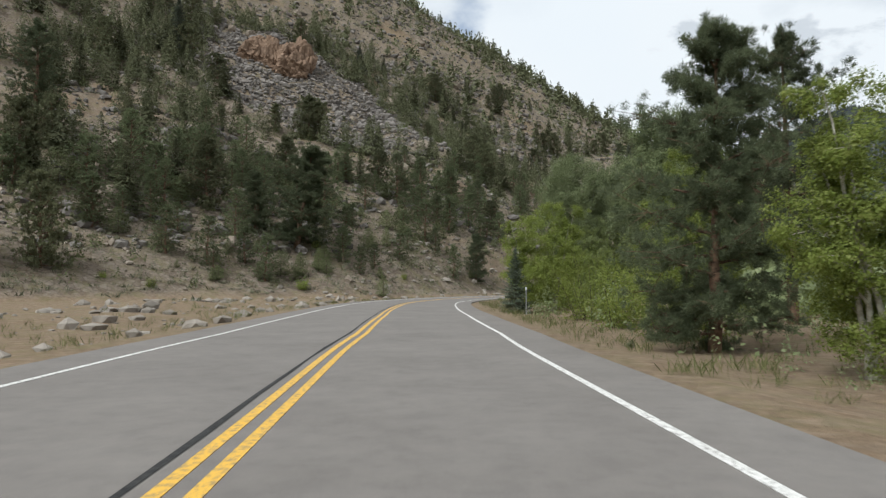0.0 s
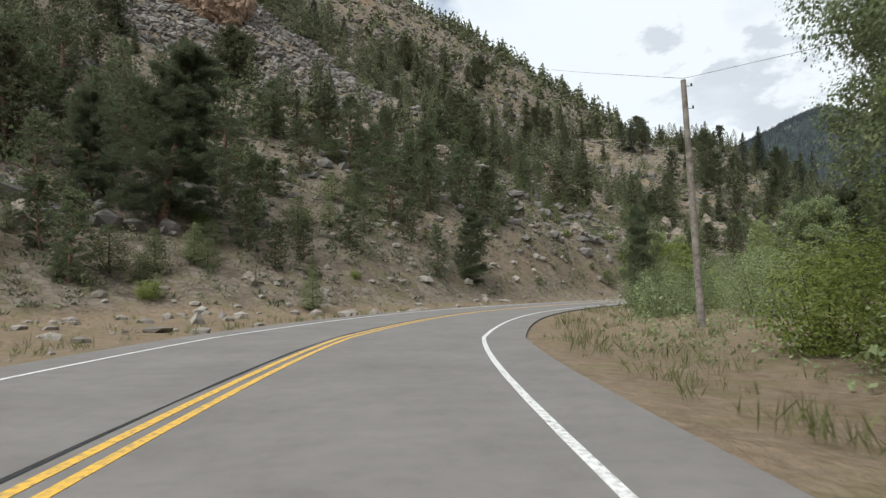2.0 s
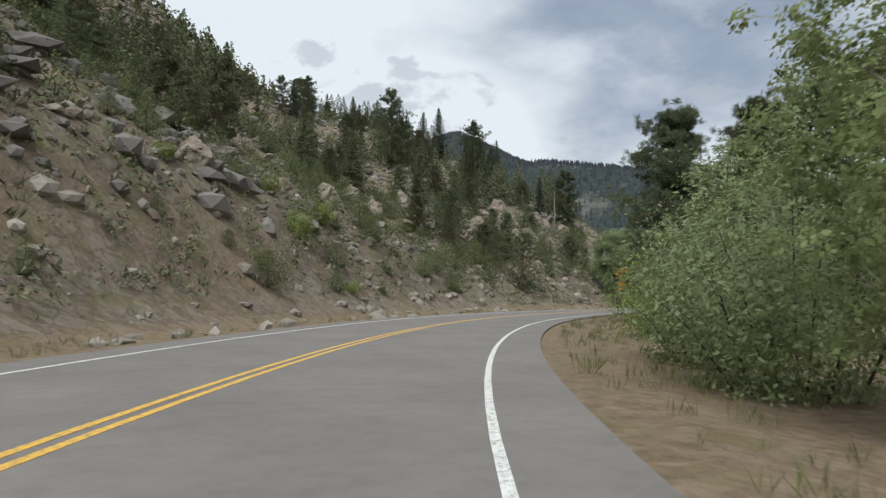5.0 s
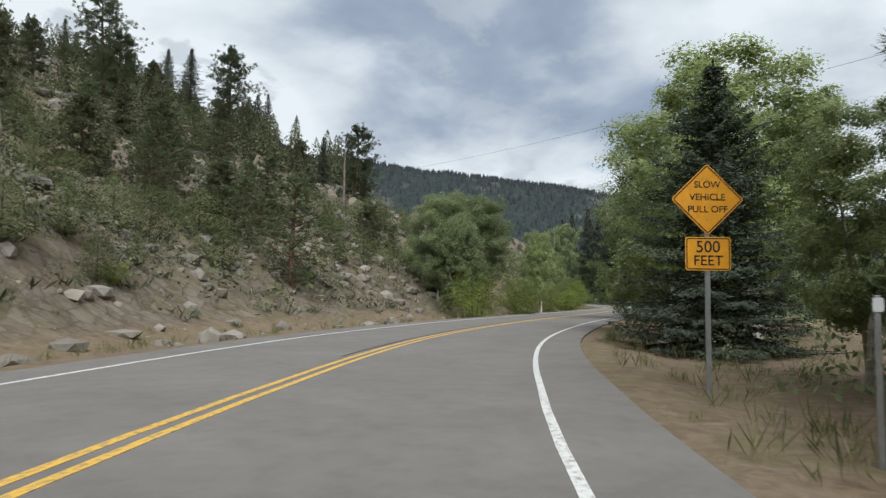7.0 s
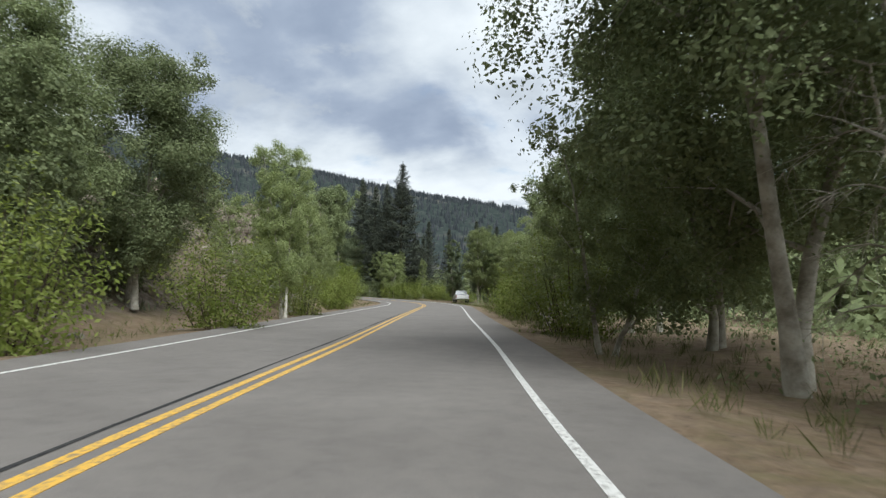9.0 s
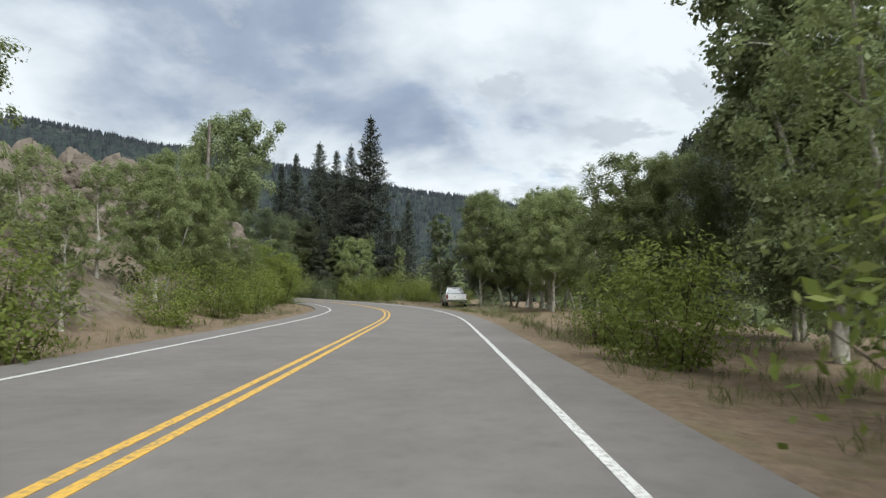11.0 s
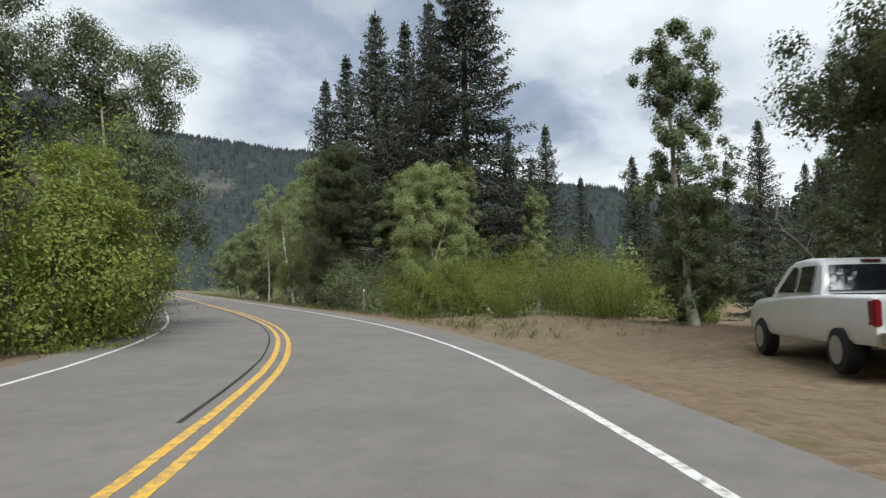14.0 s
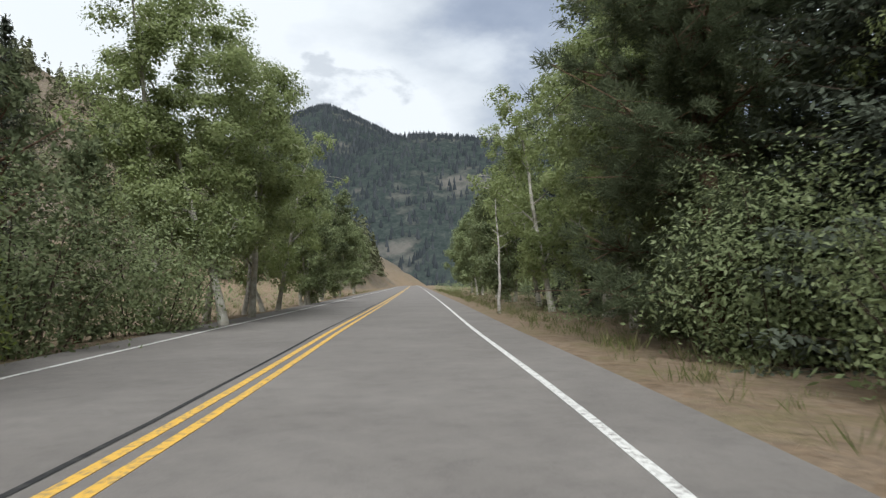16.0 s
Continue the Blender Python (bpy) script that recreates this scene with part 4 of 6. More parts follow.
# ---- dead wood under the tall cottonwoods ----
def leaning_snag(x, y, h, lean, turn, seed):
    """A leaning bare trunk with a spray of fine grey twigs."""
    rng = np.random.RandomState(seed)
    ob = new("dead_tree")
    zz = float(height(np.array([x]), np.array([y]))[0])
    ob.location = (x, y, zz)
    out = np.array([math.cos(turn), math.sin(turn), 0.0])
    line = [out * lean * h * f ** 1.3 + np.array([0.05 * math.sin(5 * f), 0.05 * math.cos(4 * f), h * f - 0.2]) for f in np.linspace(0, 1, 7)]
    part("trunk", *tube(line, np.linspace(0.11, 0.02, 7), 8), BARK_ASPEN, ob)
    limbs, twigs = [], []
    for i in range(15):
        p = line[2 + i % 5]
        d = np.array([rng.randn(), rng.randn(), 0.25 * rng.randn()]) + 0.5 * out
        d /= np.linalg.norm(d)
        ln = rng.uniform(0.9, 1.7)
        path = [p + d * ln * e + np.array([0, 0, 0.25 * e - 0.55 * e * e]) * ln for e in (0, 0.3, 0.6, 1.0)]
        limbs.append(tube(path, [0.022, 0.016, 0.01, 0.004], 5))
        for j in range(16):
            q = path[1] + (path[3] - path[1]) * rng.rand()
            w = d * 0.7 + rng.randn(3) * 0.55 - np.array([0, 0, 0.25])
            k = rng.uniform(0.25, 0.7)
            twigs.append(tube([q, q + w * k * 0.5, q + w * k + np.array([0, 0, -0.12 * k])], [0.007, 0.005, 0.002], 3))
    v, f = merge(limbs)
    tagged(part("branchwork", v, f, BARK_ASPEN, ob), kind="stuff")
    v, f = merge(twigs)
    tagged(part("twig_spray", v, f, BARK_ASPEN, ob, "bare grey dead twigs"), kind="stuff")
    return tagged(ob, "leaning dead grey tree with bare drooping twigs", "dead tree")


leaning_snag(78.0, 131.3, 4.9, 0.32, 2.6, 71)

# ---- the bend by the pull-off ----
for row in [("aspen_n", 148.6, 156.4, 9.2), ("aspen_a", 150.8, 157.6, 9.6), ("aspen_a", 146.6, 153.4, 7.6), ("aspen_a", 154.5, 158.8, 10.2),
            ("aspen_a", 158.6, 160.6, 10.4), ("aspen_n", 163.6, 161.2, 11.5), ("aspen_a", 167.0, 163.2, 11.0), ("aspen_b", 170.5, 165.8, 11.5), ("aspen_b", 168.5, 159.5, 12.0), ("aspen_a", 175.6, 163.6, 12.0), ("aspen_n", 163.4, 166.0, 11.4), ("aspen_c", 156.5, 156.4, 10.0),
            ("aspen_a", 152.8, 153.2, 9.0), ("spruce_a", 158.0, 148.0, 15.0), ("spruce_b", 165.0, 156.0, 12.0),]:
    plant(*row)
for row in [("poplar_n", 173.8, 174.5, 10.8, 0.95), ("pine_n", 176.6, 175.2, 5.4), ("poplar_w", 168.2, 167.6, 12.4, 0.85), ("poplar_n", 176.4, 169.6, 11.0), ("spruce_b", 194.5, 174.6, 12.0), ("spruce_n", 190.4, 192.2, 27.2), ("spruce_n", 194.2, 197.4, 23.8, 0.85),
            ("spruce_b", 196.6, 201.3, 23.4), ("spruce_n", 197.0, 204.6, 25.0), ("spruce_b", 204.0, 213.5, 24.6), ("spruce_b", 205.4, 217.4, 23.2),
            ("spruce_b", 215.0, 196.6, 18.6), ("spruce_n", 193.4, 188.8, 11.0), ("spruce_b", 196.5, 192.0, 13.5)]:
    plant(*row)
for row in [("aspen_n", 182.4, 190.0, 9.0), ("aspen_c", 186.4, 190.2, 9.4), ("aspen_c", 190.0, 187.2, 8.4), ("aspen_n", 188.0, 195.4, 9.6),
            ("pine_n", 189.2, 201.6, 12.5, 1.15), ("alder_a", 184.6, 195.4, 3.6), ("alder_a", 187.4, 199.4, 4.2), ("alder_a", 191.0, 203.8, 4.0), ("spruce_b", 188.4, 197.4, 14.0, 1.2), ("aspen_n", 193.2, 206.0, 12.5), ("aspen_a", 197.4, 211.6, 13.0), ("aspen_b", 201.0, 217.0, 13.0),
            ("aspen_b", 205.6, 223.0, 12.0), ("cotton_b", 211.0, 231.0, 11.0), ("cotton_c", 218.0, 241.0, 10.5), ("cotton_b", 226.5, 253.0, 10.5),
            ("cotton_a", 238.0, 268.0, 10.5)]:
    plant(*row)
for row in [("willow_n", 180.6, 180.8, 3.6), ("willow_n", 179.6, 189.4, 3.3), ("willow_n", 182.4, 187.6, 3.6), ("willow_n", 183.8, 183.0, 3.6), ("willow_n", 184.4, 186.6, 4.0), ("willow_n", 181.0, 187.4, 3.4),
            ("willow_a", 187.6, 181.8, 3.4), ("willow_n", 177.4, 178.4, 2.6), ("willow_a", 191.0, 183.0, 3.6), ("willow_n", 179.4, 184.0, 3.0),
            ("willow_a", 184.0, 179.0, 3.2), ("willow_b", 194.0, 180.0, 3.2), ("willow_b", 189.0, 177.0, 3.0)]:
    plant(*row)
for row in [("poplar_w", 163.9, 190.6, 10.6, 0.8), ("poplar_w", 160.6, 193.4, 11.0, 0.8), ("aspen_y", 160.2, 187.0, 5.4, 1.25), ("pine_a", 157.5, 195.0, 4.6, 1.2), ("juniper_a", 154.0, 193.0, 2.6), ("juniper_b", 150.0, 194.0, 2.8), ("juniper_a", 146.0, 196.0, 2.4), ("juniper_b", 141.0, 197.0, 3.0), ("juniper_a", 160.0, 199.0, 3.0), ("willow_n", 158.6, 186.6, 5.7), ("willow_b", 155.6, 186.0, 4.0), ("aspen_y", 156.6, 187.4, 6.0, 1.0), ("aspen_n", 153.2, 186.4, 6.8, 1.0), ("willow_n", 162.0, 188.6, 4.4), ("aspen_b", 166.8, 196.0, 7.0),
            ("willow_a", 163.2, 193.5, 4.4), ("aspen_n", 171.6, 204.6, 6.4), ("alder_a", 166.4, 196.6, 4.2), ("alder_a", 169.8, 201.0, 4.6), ("alder_a", 173.2, 205.6, 4.4), ("alder_a", 176.4, 209.0, 4.2), ("alder_a", 180.0, 213.4, 4.4), ("pine_a", 167.4, 200.4, 8.4), ("pine_n", 170.4, 205.4, 9.4), ("cotton_n", 170.0, 200.6, 11.0, 0.75), ("pine_a", 176.2, 210.0, 6.6), ("aspen_n", 181.8, 215.6, 11.8),
            ("aspen_n", 184.8, 219.0, 11.0), ("aspen_b", 188.6, 224.0, 9.6), ("cotton_b", 193.6, 231.5, 8.6), ("cotton_c", 201.0, 243.0, 9.0)]:
    plant(*row)
for row in [("cotton_b", 210.0, 256.0, 9.0), ("cotton_c", 222.0, 273.0, 9.0), ("pine_a", 171.0, 212.0, 10.0), ("pine_c", 166.0, 206.0, 8.0),
            ("pine_a", 174.0, 220.0, 11.0), ("spruce_b", 178.0, 228.0, 13.0), ("pine_c", 178.4, 213.0, 5.4), ("willow_b", 174.6, 205.0, 3.0)]:
    plant(*row)
# a far row of spruces beyond the willow flat
rngp = np.random.RandomState(8)
for i in range(42):
    a, dd = radians(rngp.uniform(60, 100)), rngp.uniform(85, 150)
    plant("spruce_d", 162 + dd * math.sin(a), 178 + dd * math.cos(a), rngp.uniform(13, 24))
for i in range(16):
    s = rngp.uniform(0, 1)
    plant(("cotton_b", "cotton_c", "aspen_b")[i % 3], 128 + 40 * s + rngp.randn() * 3, 128 + 14 * s - rngp.rand() * 12, rngp.uniform(8, 12))

# ---- pines of the skyline and the toe of the slope ----
for row in [("pine_b", 72.2, 204.4, 16.5), ("pine_b", 73.6, 203.0, 11.0, 1.2), ("spruce_b", 105.6, 243.4, 13.5, 1.3), ("spruce_b", 99.0, 240.0, 12.0, 1.2), ("pine_b", 86.7, 198.0, 15.5, 1.1),
            ("spruce_b", 99.0, 210.0, 10.0, 1.3), ("spruce_b", 102.7, 197.8, 7.6, 1.3), ("pine_b", 98.2, 185.2, 12.0, 1.2), ("pine_a", 100.5, 186.5, 7.0, 1.2), ("spruce_b", 112.0, 226.0, 11.0), ("pine_b", 68.3, 216.7, 8.8, 1.2),
            ("pine_b", 70.1, 246.1, 11.5, 1.3), ("spruce_b", 66.0, 244.0, 9.0, 1.3), ("pine_b", 62.4, 242.0, 10.0), ("pine_a", 41.7, 166.5, 7.8), ("pine_c", 45.0, 168.0, 5.0, 1.2)]:
    plant(*row)
plant("pine_n", -18.2, 84.9, 13.4, 1.35, lean=0.12, label="gnarled olive-green ponderosa pine with a leaning trunk on dry ground")
for row in [("pine_n", -23.2, 85.6, 8.2), ("pine_a", -24.1, 80.2, 6.6), ("pine_a", -30.9, 89.4, 9.6), ("pine_a", -38.8, 112.3, 8.2, 1.2), ("pine_c", -12.8, 89.9, 5.8),
            ("pine_a", -7.6, 113.1, 8.6), ("spruce_b", -24.8, 203.0, 8.2, 1.5), ("pine_a", -39.0, 85.7, 9.9, 1.1), ("pine_a", -32.2, 112.2, 7.2, 1.1), ("spruce_b", -57.8, 148.6, 13.0, 1.3), ("pine_b", -54.8, 91.8, 15.3, 1.2),
            ("pine_a", -16.1, 94.0, 10.0), ("pine_c", -24.3, 90.2, 6.7), ("juniper_a", -43.9, 78.2, 4.6, 1.3), ("juniper_b", -32.6, 85.7, 3.6, 1.2), ("juniper_a", -20.0, 96.0, 3.4), ("pine_n", 5.0, 102.5, 7.4), ("pine_c", 1.5, 98.0, 5.0),
            ("juniper_b", -7.0, 81.0, 2.6), ("pine_c", -33.0, 78.0, 6.0), ("juniper_a", -10.0, 93.0, 2.8), ("juniper_a", -6.0, 101.6, 2.2), ("juniper_b", 18.0, 132.0, 2.4), ("willow_b", 28.0, 130.0, 2.2), ("willow_b", 31.0, 134.0, 2.2)]:
    plant(*row)


def talus_field(x, y):
    """One inside the open field of broken stone round the orange cliff, nought outside."""
    u, v = 0.707 * (x + y), 0.707 * (y - x)
    e = ((u - 93) / 25) ** 2 + ((v - 138) / 32) ** 2 + 0.35 * value_noise(x, y, 9, 55, 3)
    return 1 - step01(e, 0.75, 1.2)


# ---- woods and rocks of the slope ----
def on_slope(n, seed, lo, hi, box):
    """Seeded places on the mountain side, with their ground height."""
    rng = np.random.RandomState(seed)
    x, y = rng.uniform(box[0], box[1], n), rng.uniform(box[2], box[3], n)
    s, d = road_coords(x, y)
    z = height(x, y)
    ok = (d > 10) & (z > lo) & (z < hi)
    return x[ok], y[ok], z[ok], d[ok], rng


def slope_trees():
    x, y, z, d, rng = on_slope(900, 5, 2.5, 75, (-80, 125, 40, 300))
    dens = value_noise(x, y, 30, 77, 3)
    bare = talus_field(x, y)
    k = 0
    for i in range(len(x)):
        if k >= 260 or d[i] < 30 or dens[i] < -0.25 or rng.rand() < 0.18 + 0.8 * bare[i]:
            continue
        low = z[i] < 9
        kind = ("juniper_a", "juniper_b", "juniper_a", "hill_c")[rng.randint(4)] if low or rng.rand() < 0.3 else ("hill_a", "hill_b", "hill_a", "hill_c")[rng.randint(4)]
        h = rng.uniform(1.0, 2.6) if kind[0] == "j" else rng.uniform(4.0, 9.5)
        plant(kind, x[i], y[i], h, rng.uniform(0.85, 1.15), z=z[i] - 0.05)
        k += 1


slope_trees()


def bank_trees():
    """Pines and firs on the lower slope, near enough to show their needles."""
    x, y, z, d, rng = on_slope(2400, 58, 2.5, 26, (-45, 116, 78, 215))
    ok = (d > 17) & (d < 46) & (value_noise(x, y, 16, 59, 3) > -0.1)
    k = 0
    for i in np.flatnonzero(ok):
        if k >= 64:
            break
        plant(("pine_c", "hill_c", "pine_a", "pine_c")[k % 4], x[i], y[i], rng.uniform(2.6, 6.5), rng.uniform(1.0, 1.3), z=z[i] - 0.05,
              label="dark green conifer among rocks on the lower slope")
        k += 1


bank_trees()


def pinyons(seed, box, near, n, pines):
    """Round-headed pinyons and junipers between pale boulders at the foot of the near slope."""
    x, y, z, d, rng = on_slope(2600, seed, 1.2, 20, box)
    ok = np.flatnonzero((d > near) & (d < 48))[:n]
    for k, i in enumerate(ok):
        if k % pines == 1:
            plant(("pine_c", "pine_a", "pine_c")[k % 3], x[i], y[i], rng.uniform(2.6, 6.8), rng.uniform(1.15, 1.5), z=z[i] - 0.05, label="round-headed green pinyon pine on the rocky bank")
        else:
            plant(("juniper_a", "juniper_b")[k // 2 % 2], x[i], y[i], rng.uniform(1.3, 3.0), rng.uniform(0.9, 1.25), z=z[i] - 0.05, label="olive-green juniper bush among pale stones")


pinyons(91, (-62, 24, 70, 140), 15.5, 130, 2)
pinyons(95, (34, 100, 128, 186), 10.5, 90, 9)


def bank_bushes():
    """Single bushes on the dirt bank above the road."""
    x, y, z, d, rng = on_slope(2600, 15, 0.6, 9, (-34, 80, 62, 172))
    ok = (d > 10.5) & (d < 30) & ((x < 48) | (d > 15))
    k = 0
    for i in np.flatnonzero(ok):
        if k >= 70:
            break
        plant(("juniper_a", "juniper_b", "willow_b", "juniper_b")[k % 4], x[i], y[i], rng.uniform(0.9, 2.1) if k % 4 != 2 else rng.uniform(0.7, 1.5), rng.uniform(0.9, 1.3), z=z[i] - 0.05,
              label="dry olive-green bush on the dirt bank" if k % 4 != 2 else "low bright green shrub on the dirt bank")
        k += 1


bank_bushes()


def conifer_cloud(name, x, y, z, h, wide, per, rng, mat, label, cat, grain=1.0):
    """Many ragged conifers or bushes, each a heap of sprays, as one sheet of wood."""
    n = len(x)
    r = h * wide
    f = rng.rand(n, per) ** 1.15
    a = rng.rand(n, per) * 2 * math.pi
    rad = r[:, None] * (1 - f) ** 0.75 * np.sqrt(rng.uniform(0.2, 1, (n, per))) * (1 + 0.25 * np.sin(3 * a + 9 * f))
    c = np.stack([x[:, None] + np.cos(a) * rad, y[:, None] + np.sin(a) * rad, z[:, None] + h[:, None] * (0.02 + 0.96 * f)], 2).reshape(-1, 3)
    k = grain * (42 / per) ** 0.5
    sz = (h[:, None] * k * (0.05 + 0.08 * (1 - f)) * rng.uniform(0.7, 1.3, (n, per))).ravel()
    V, F = facing(c, np.stack([np.cos(a), np.sin(a), 0.9 + 0 * a], 2).reshape(-1, 3) + 0.5 * rng.randn(n * per, 3), sz, rng, 0.5)
    return tagged(mesh_object(name, V, F, mat), label, cat, kind="stuff")


def wood_stuff():
    """The rest of the wood on the face, past counting."""
    x, y, z, d, rng = on_slope(5200, 26, 3.5, 80, (-90, 125, 60, 300))
    dens = value_noise(x, y, 34, 78, 4)
    keep = (dens > -0.18 + 0.35 * rng.rand(len(x))) & (talus_field(x, y) < 0.9 * rng.rand(len(x)) + 0.06) & (d > 44)
    x, y, z = x[keep][:560], y[keep][:560], z[keep][:560]
    conifer_cloud("hillside_wood", x, y, z, rng.uniform(2.6, 9.0, len(x)), rng.uniform(0.22, 0.36, len(x)), 760, rng, LEAF_HILL,
                  "dark conifers among rocks on the lower mountainside", "wood", 1.2)
    x, y, z, d, rng = on_slope(900, 27, 3, 70, (-105, -26, 74, 165))
    keep = (talus_field(x, y) < 0.1) & (d > 44)
    x, y, z = x[keep][:80], y[keep][:80], z[keep][:80]
    conifer_cloud("hillside_wood", x, y, z, rng.uniform(3.5, 10.0, len(x)), rng.uniform(0.22, 0.34, len(x)), 900, rng, LEAF_HILL,
                  "close dark conifers on the steep near slope", "wood", 1.2)
    x, y, z, d, rng = on_slope(20000, 6, 45, 500, (-430, 190, 140, 820))
    dens = value_noise(x, y, 60, 79, 4)
    keep = (dens > -0.2 + 0.4 * rng.rand(len(x))) | (z > 150)
    x, y, z = x[keep][:6500], y[keep][:6500], z[keep][:6500]
    conifer_cloud("mountainside_wood", x, y, z, rng.uniform(4, 9, len(x)), rng.uniform(0.2, 0.32, len(x)), 22, rng, LEAF_HILL,
                  "scattered dark conifers over a steep rocky mountainside", "wood")
    x, y, z, d, rng = on_slope(9500, 7, 130, 900, (-420, 280, 420, 1350))
    x, y, z = x[:7500], y[:7500], z[:7500]
    conifer_cloud("mountainside_wood", x, y, z, rng.uniform(6, 11, len(x)), rng.uniform(0.22, 0.34, len(x)), 14, rng, LEAF_HILL,
                  "scattered dark conifers near the mountain crest", "wood")
    x, y, z, d, rng = on_slope(5000, 8, 4, 200, (20, 330, 330, 640))
    x, y, z = x[:1500], y[:1500], z[:1500]
    conifer_cloud("shoulder_wood", x, y, z, rng.uniform(4, 11, len(x)), rng.uniform(0.2, 0.34, len(x)), 40, rng, LEAF_HILL,
                  "dark conifers on a rocky mountain shoulder", "wood")
    x, y, z, d, rng = on_slope(3000, 9, 0.5, 60, (195, 340, 290, 430))
    x, y, z = x[:700], y[:700], z[:700]
    conifer_cloud("shoulder_wood", x, y, z, rng.uniform(3, 8, len(x)), rng.uniform(0.25, 0.38, len(x)), 70, rng, LEAF_HILL,
                  "conifers at the foot of the mountain shoulder", "wood")
    x, y, z, d, rng = on_slope(9000, 37, 0.4, 8, (-40, 110, 40, 190))
    x, y, z = x[:2600], y[:2600], z[:2600]
    conifer_cloud("bank_scrub", x, y, z, 0.3 + 1.3 * rng.rand(len(x)) ** 2, rng.uniform(0.5, 0.9, len(x)), 56, rng, SAGE,
                  "dry grey-green scrub on the dirt bank", "scrub")
    x, y, z, d, rng = on_slope(7000, 36, 1.0, 70, (-70, 130, 45, 250))
    keep = talus_field(x, y) < rng.rand(len(x))
    x, y, z = x[keep][:2400], y[keep][:2400], z[keep][:2400]
    conifer_cloud("hillside_scrub", x, y, z, 0.6 + 1.7 * rng.rand(len(x)) ** 1.5, rng.uniform(0.5, 0.8, len(x)), 60, rng, LEAF_JUNIPER,
                  "low olive-green scrub over the rocky slope", "scrub")
    x, y, z, d, rng = on_slope(5000, 47, 2.5, 40, (-30, 118, 84, 230))
    keep = value_noise(x, y, 11, 48, 3) > -0.15
    x, y, z = x[keep][:620], y[keep][:620], z[keep][:620]
    conifer_cloud("hillside_scrub", x, y, z, rng.uniform(0.9, 2.6, len(x)), rng.uniform(0.5, 0.8, len(x)), 260, rng, LEAF_JUNIPER,
                  "rounded olive-green bushes crowding the rocky slope", "scrub", 1.0)
    x, y, z, d, rng = on_slope(9000, 49, 1.2, 18, (15, 112, 108, 205))
    keep = value_noise(x, y, 7, 50, 3) > -0.05
    x, y, z = x[keep][:420], y[keep][:420], z[keep][:420]
    conifer_cloud("hillside_scrub", x, y, z, rng.uniform(0.7, 1.9, len(x)), rng.uniform(0.55, 0.9, len(x)), 300, rng, SAGE,
                  "grey-green bushes on the tan rocky bank", "scrub", 1.0)
    x, y, z, d, rng = on_slope(22000, 38, 42, 200, (-200, 130, 110, 420))
    keep = talus_field(x, y) < rng.rand(len(x))
    x, y, z = x[keep][:4200], y[keep][:4200], z[keep][:4200]
    conifer_cloud("hillside_scrub", x, y, z, 0.8 + 2.4 * rng.rand(len(x)) ** 1.6, rng.uniform(0.5, 0.8, len(x)), 30, rng, LEAF_JUNIPER,
                  "low olive-green scrub high on the scree slope", "scrub")


wood_stuff()


def ico():
    bm = bmesh.new()
    bmesh.ops.create_icosphere(bm, subdivisions=1, radius=1)
    V = np.array([v.co[:] for v in bm.verts]); F = np.array([[v.index for v in f.verts] for f in bm.faces])
    bm.free()
    return V, F


def stones(name, x, y, z, size, seed, mat, label, cat, flat=0.65):
    """Many broken stones as one sheet of rubble."""
    V0, F0 = ico()
    rng = np.random.RandomState(seed)
    n = len(x)
    k = len(V0)
    S = size[:, None] * rng.uniform(0.6, 1.25, (n, 3)) * np.array([1, 1, flat])
    J = 1 + 0.2 * rng.randn(n, k, 1)
    a = rng.rand(n) * 6.28
    P = V0[None] * J * S[:, None, :]
    ca, sa = np.cos(a)[:, None], np.sin(a)[:, None]
    X, Y = P[..., 0] * ca - P[..., 1] * sa, P[..., 0] * sa + P[..., 1] * ca
    V = np.stack([X + x[:, None], Y + y[:, None], P[..., 2] + (z + 0.1 * size)[:, None]], 2).reshape(-1, 3)
    F = (F0[None] + (np.arange(n) * k)[:, None, None]).reshape(-1, 3)
    ob = mesh_object(name, V, F, mat)
    return tagged(ob, label, cat, kind="stuff")


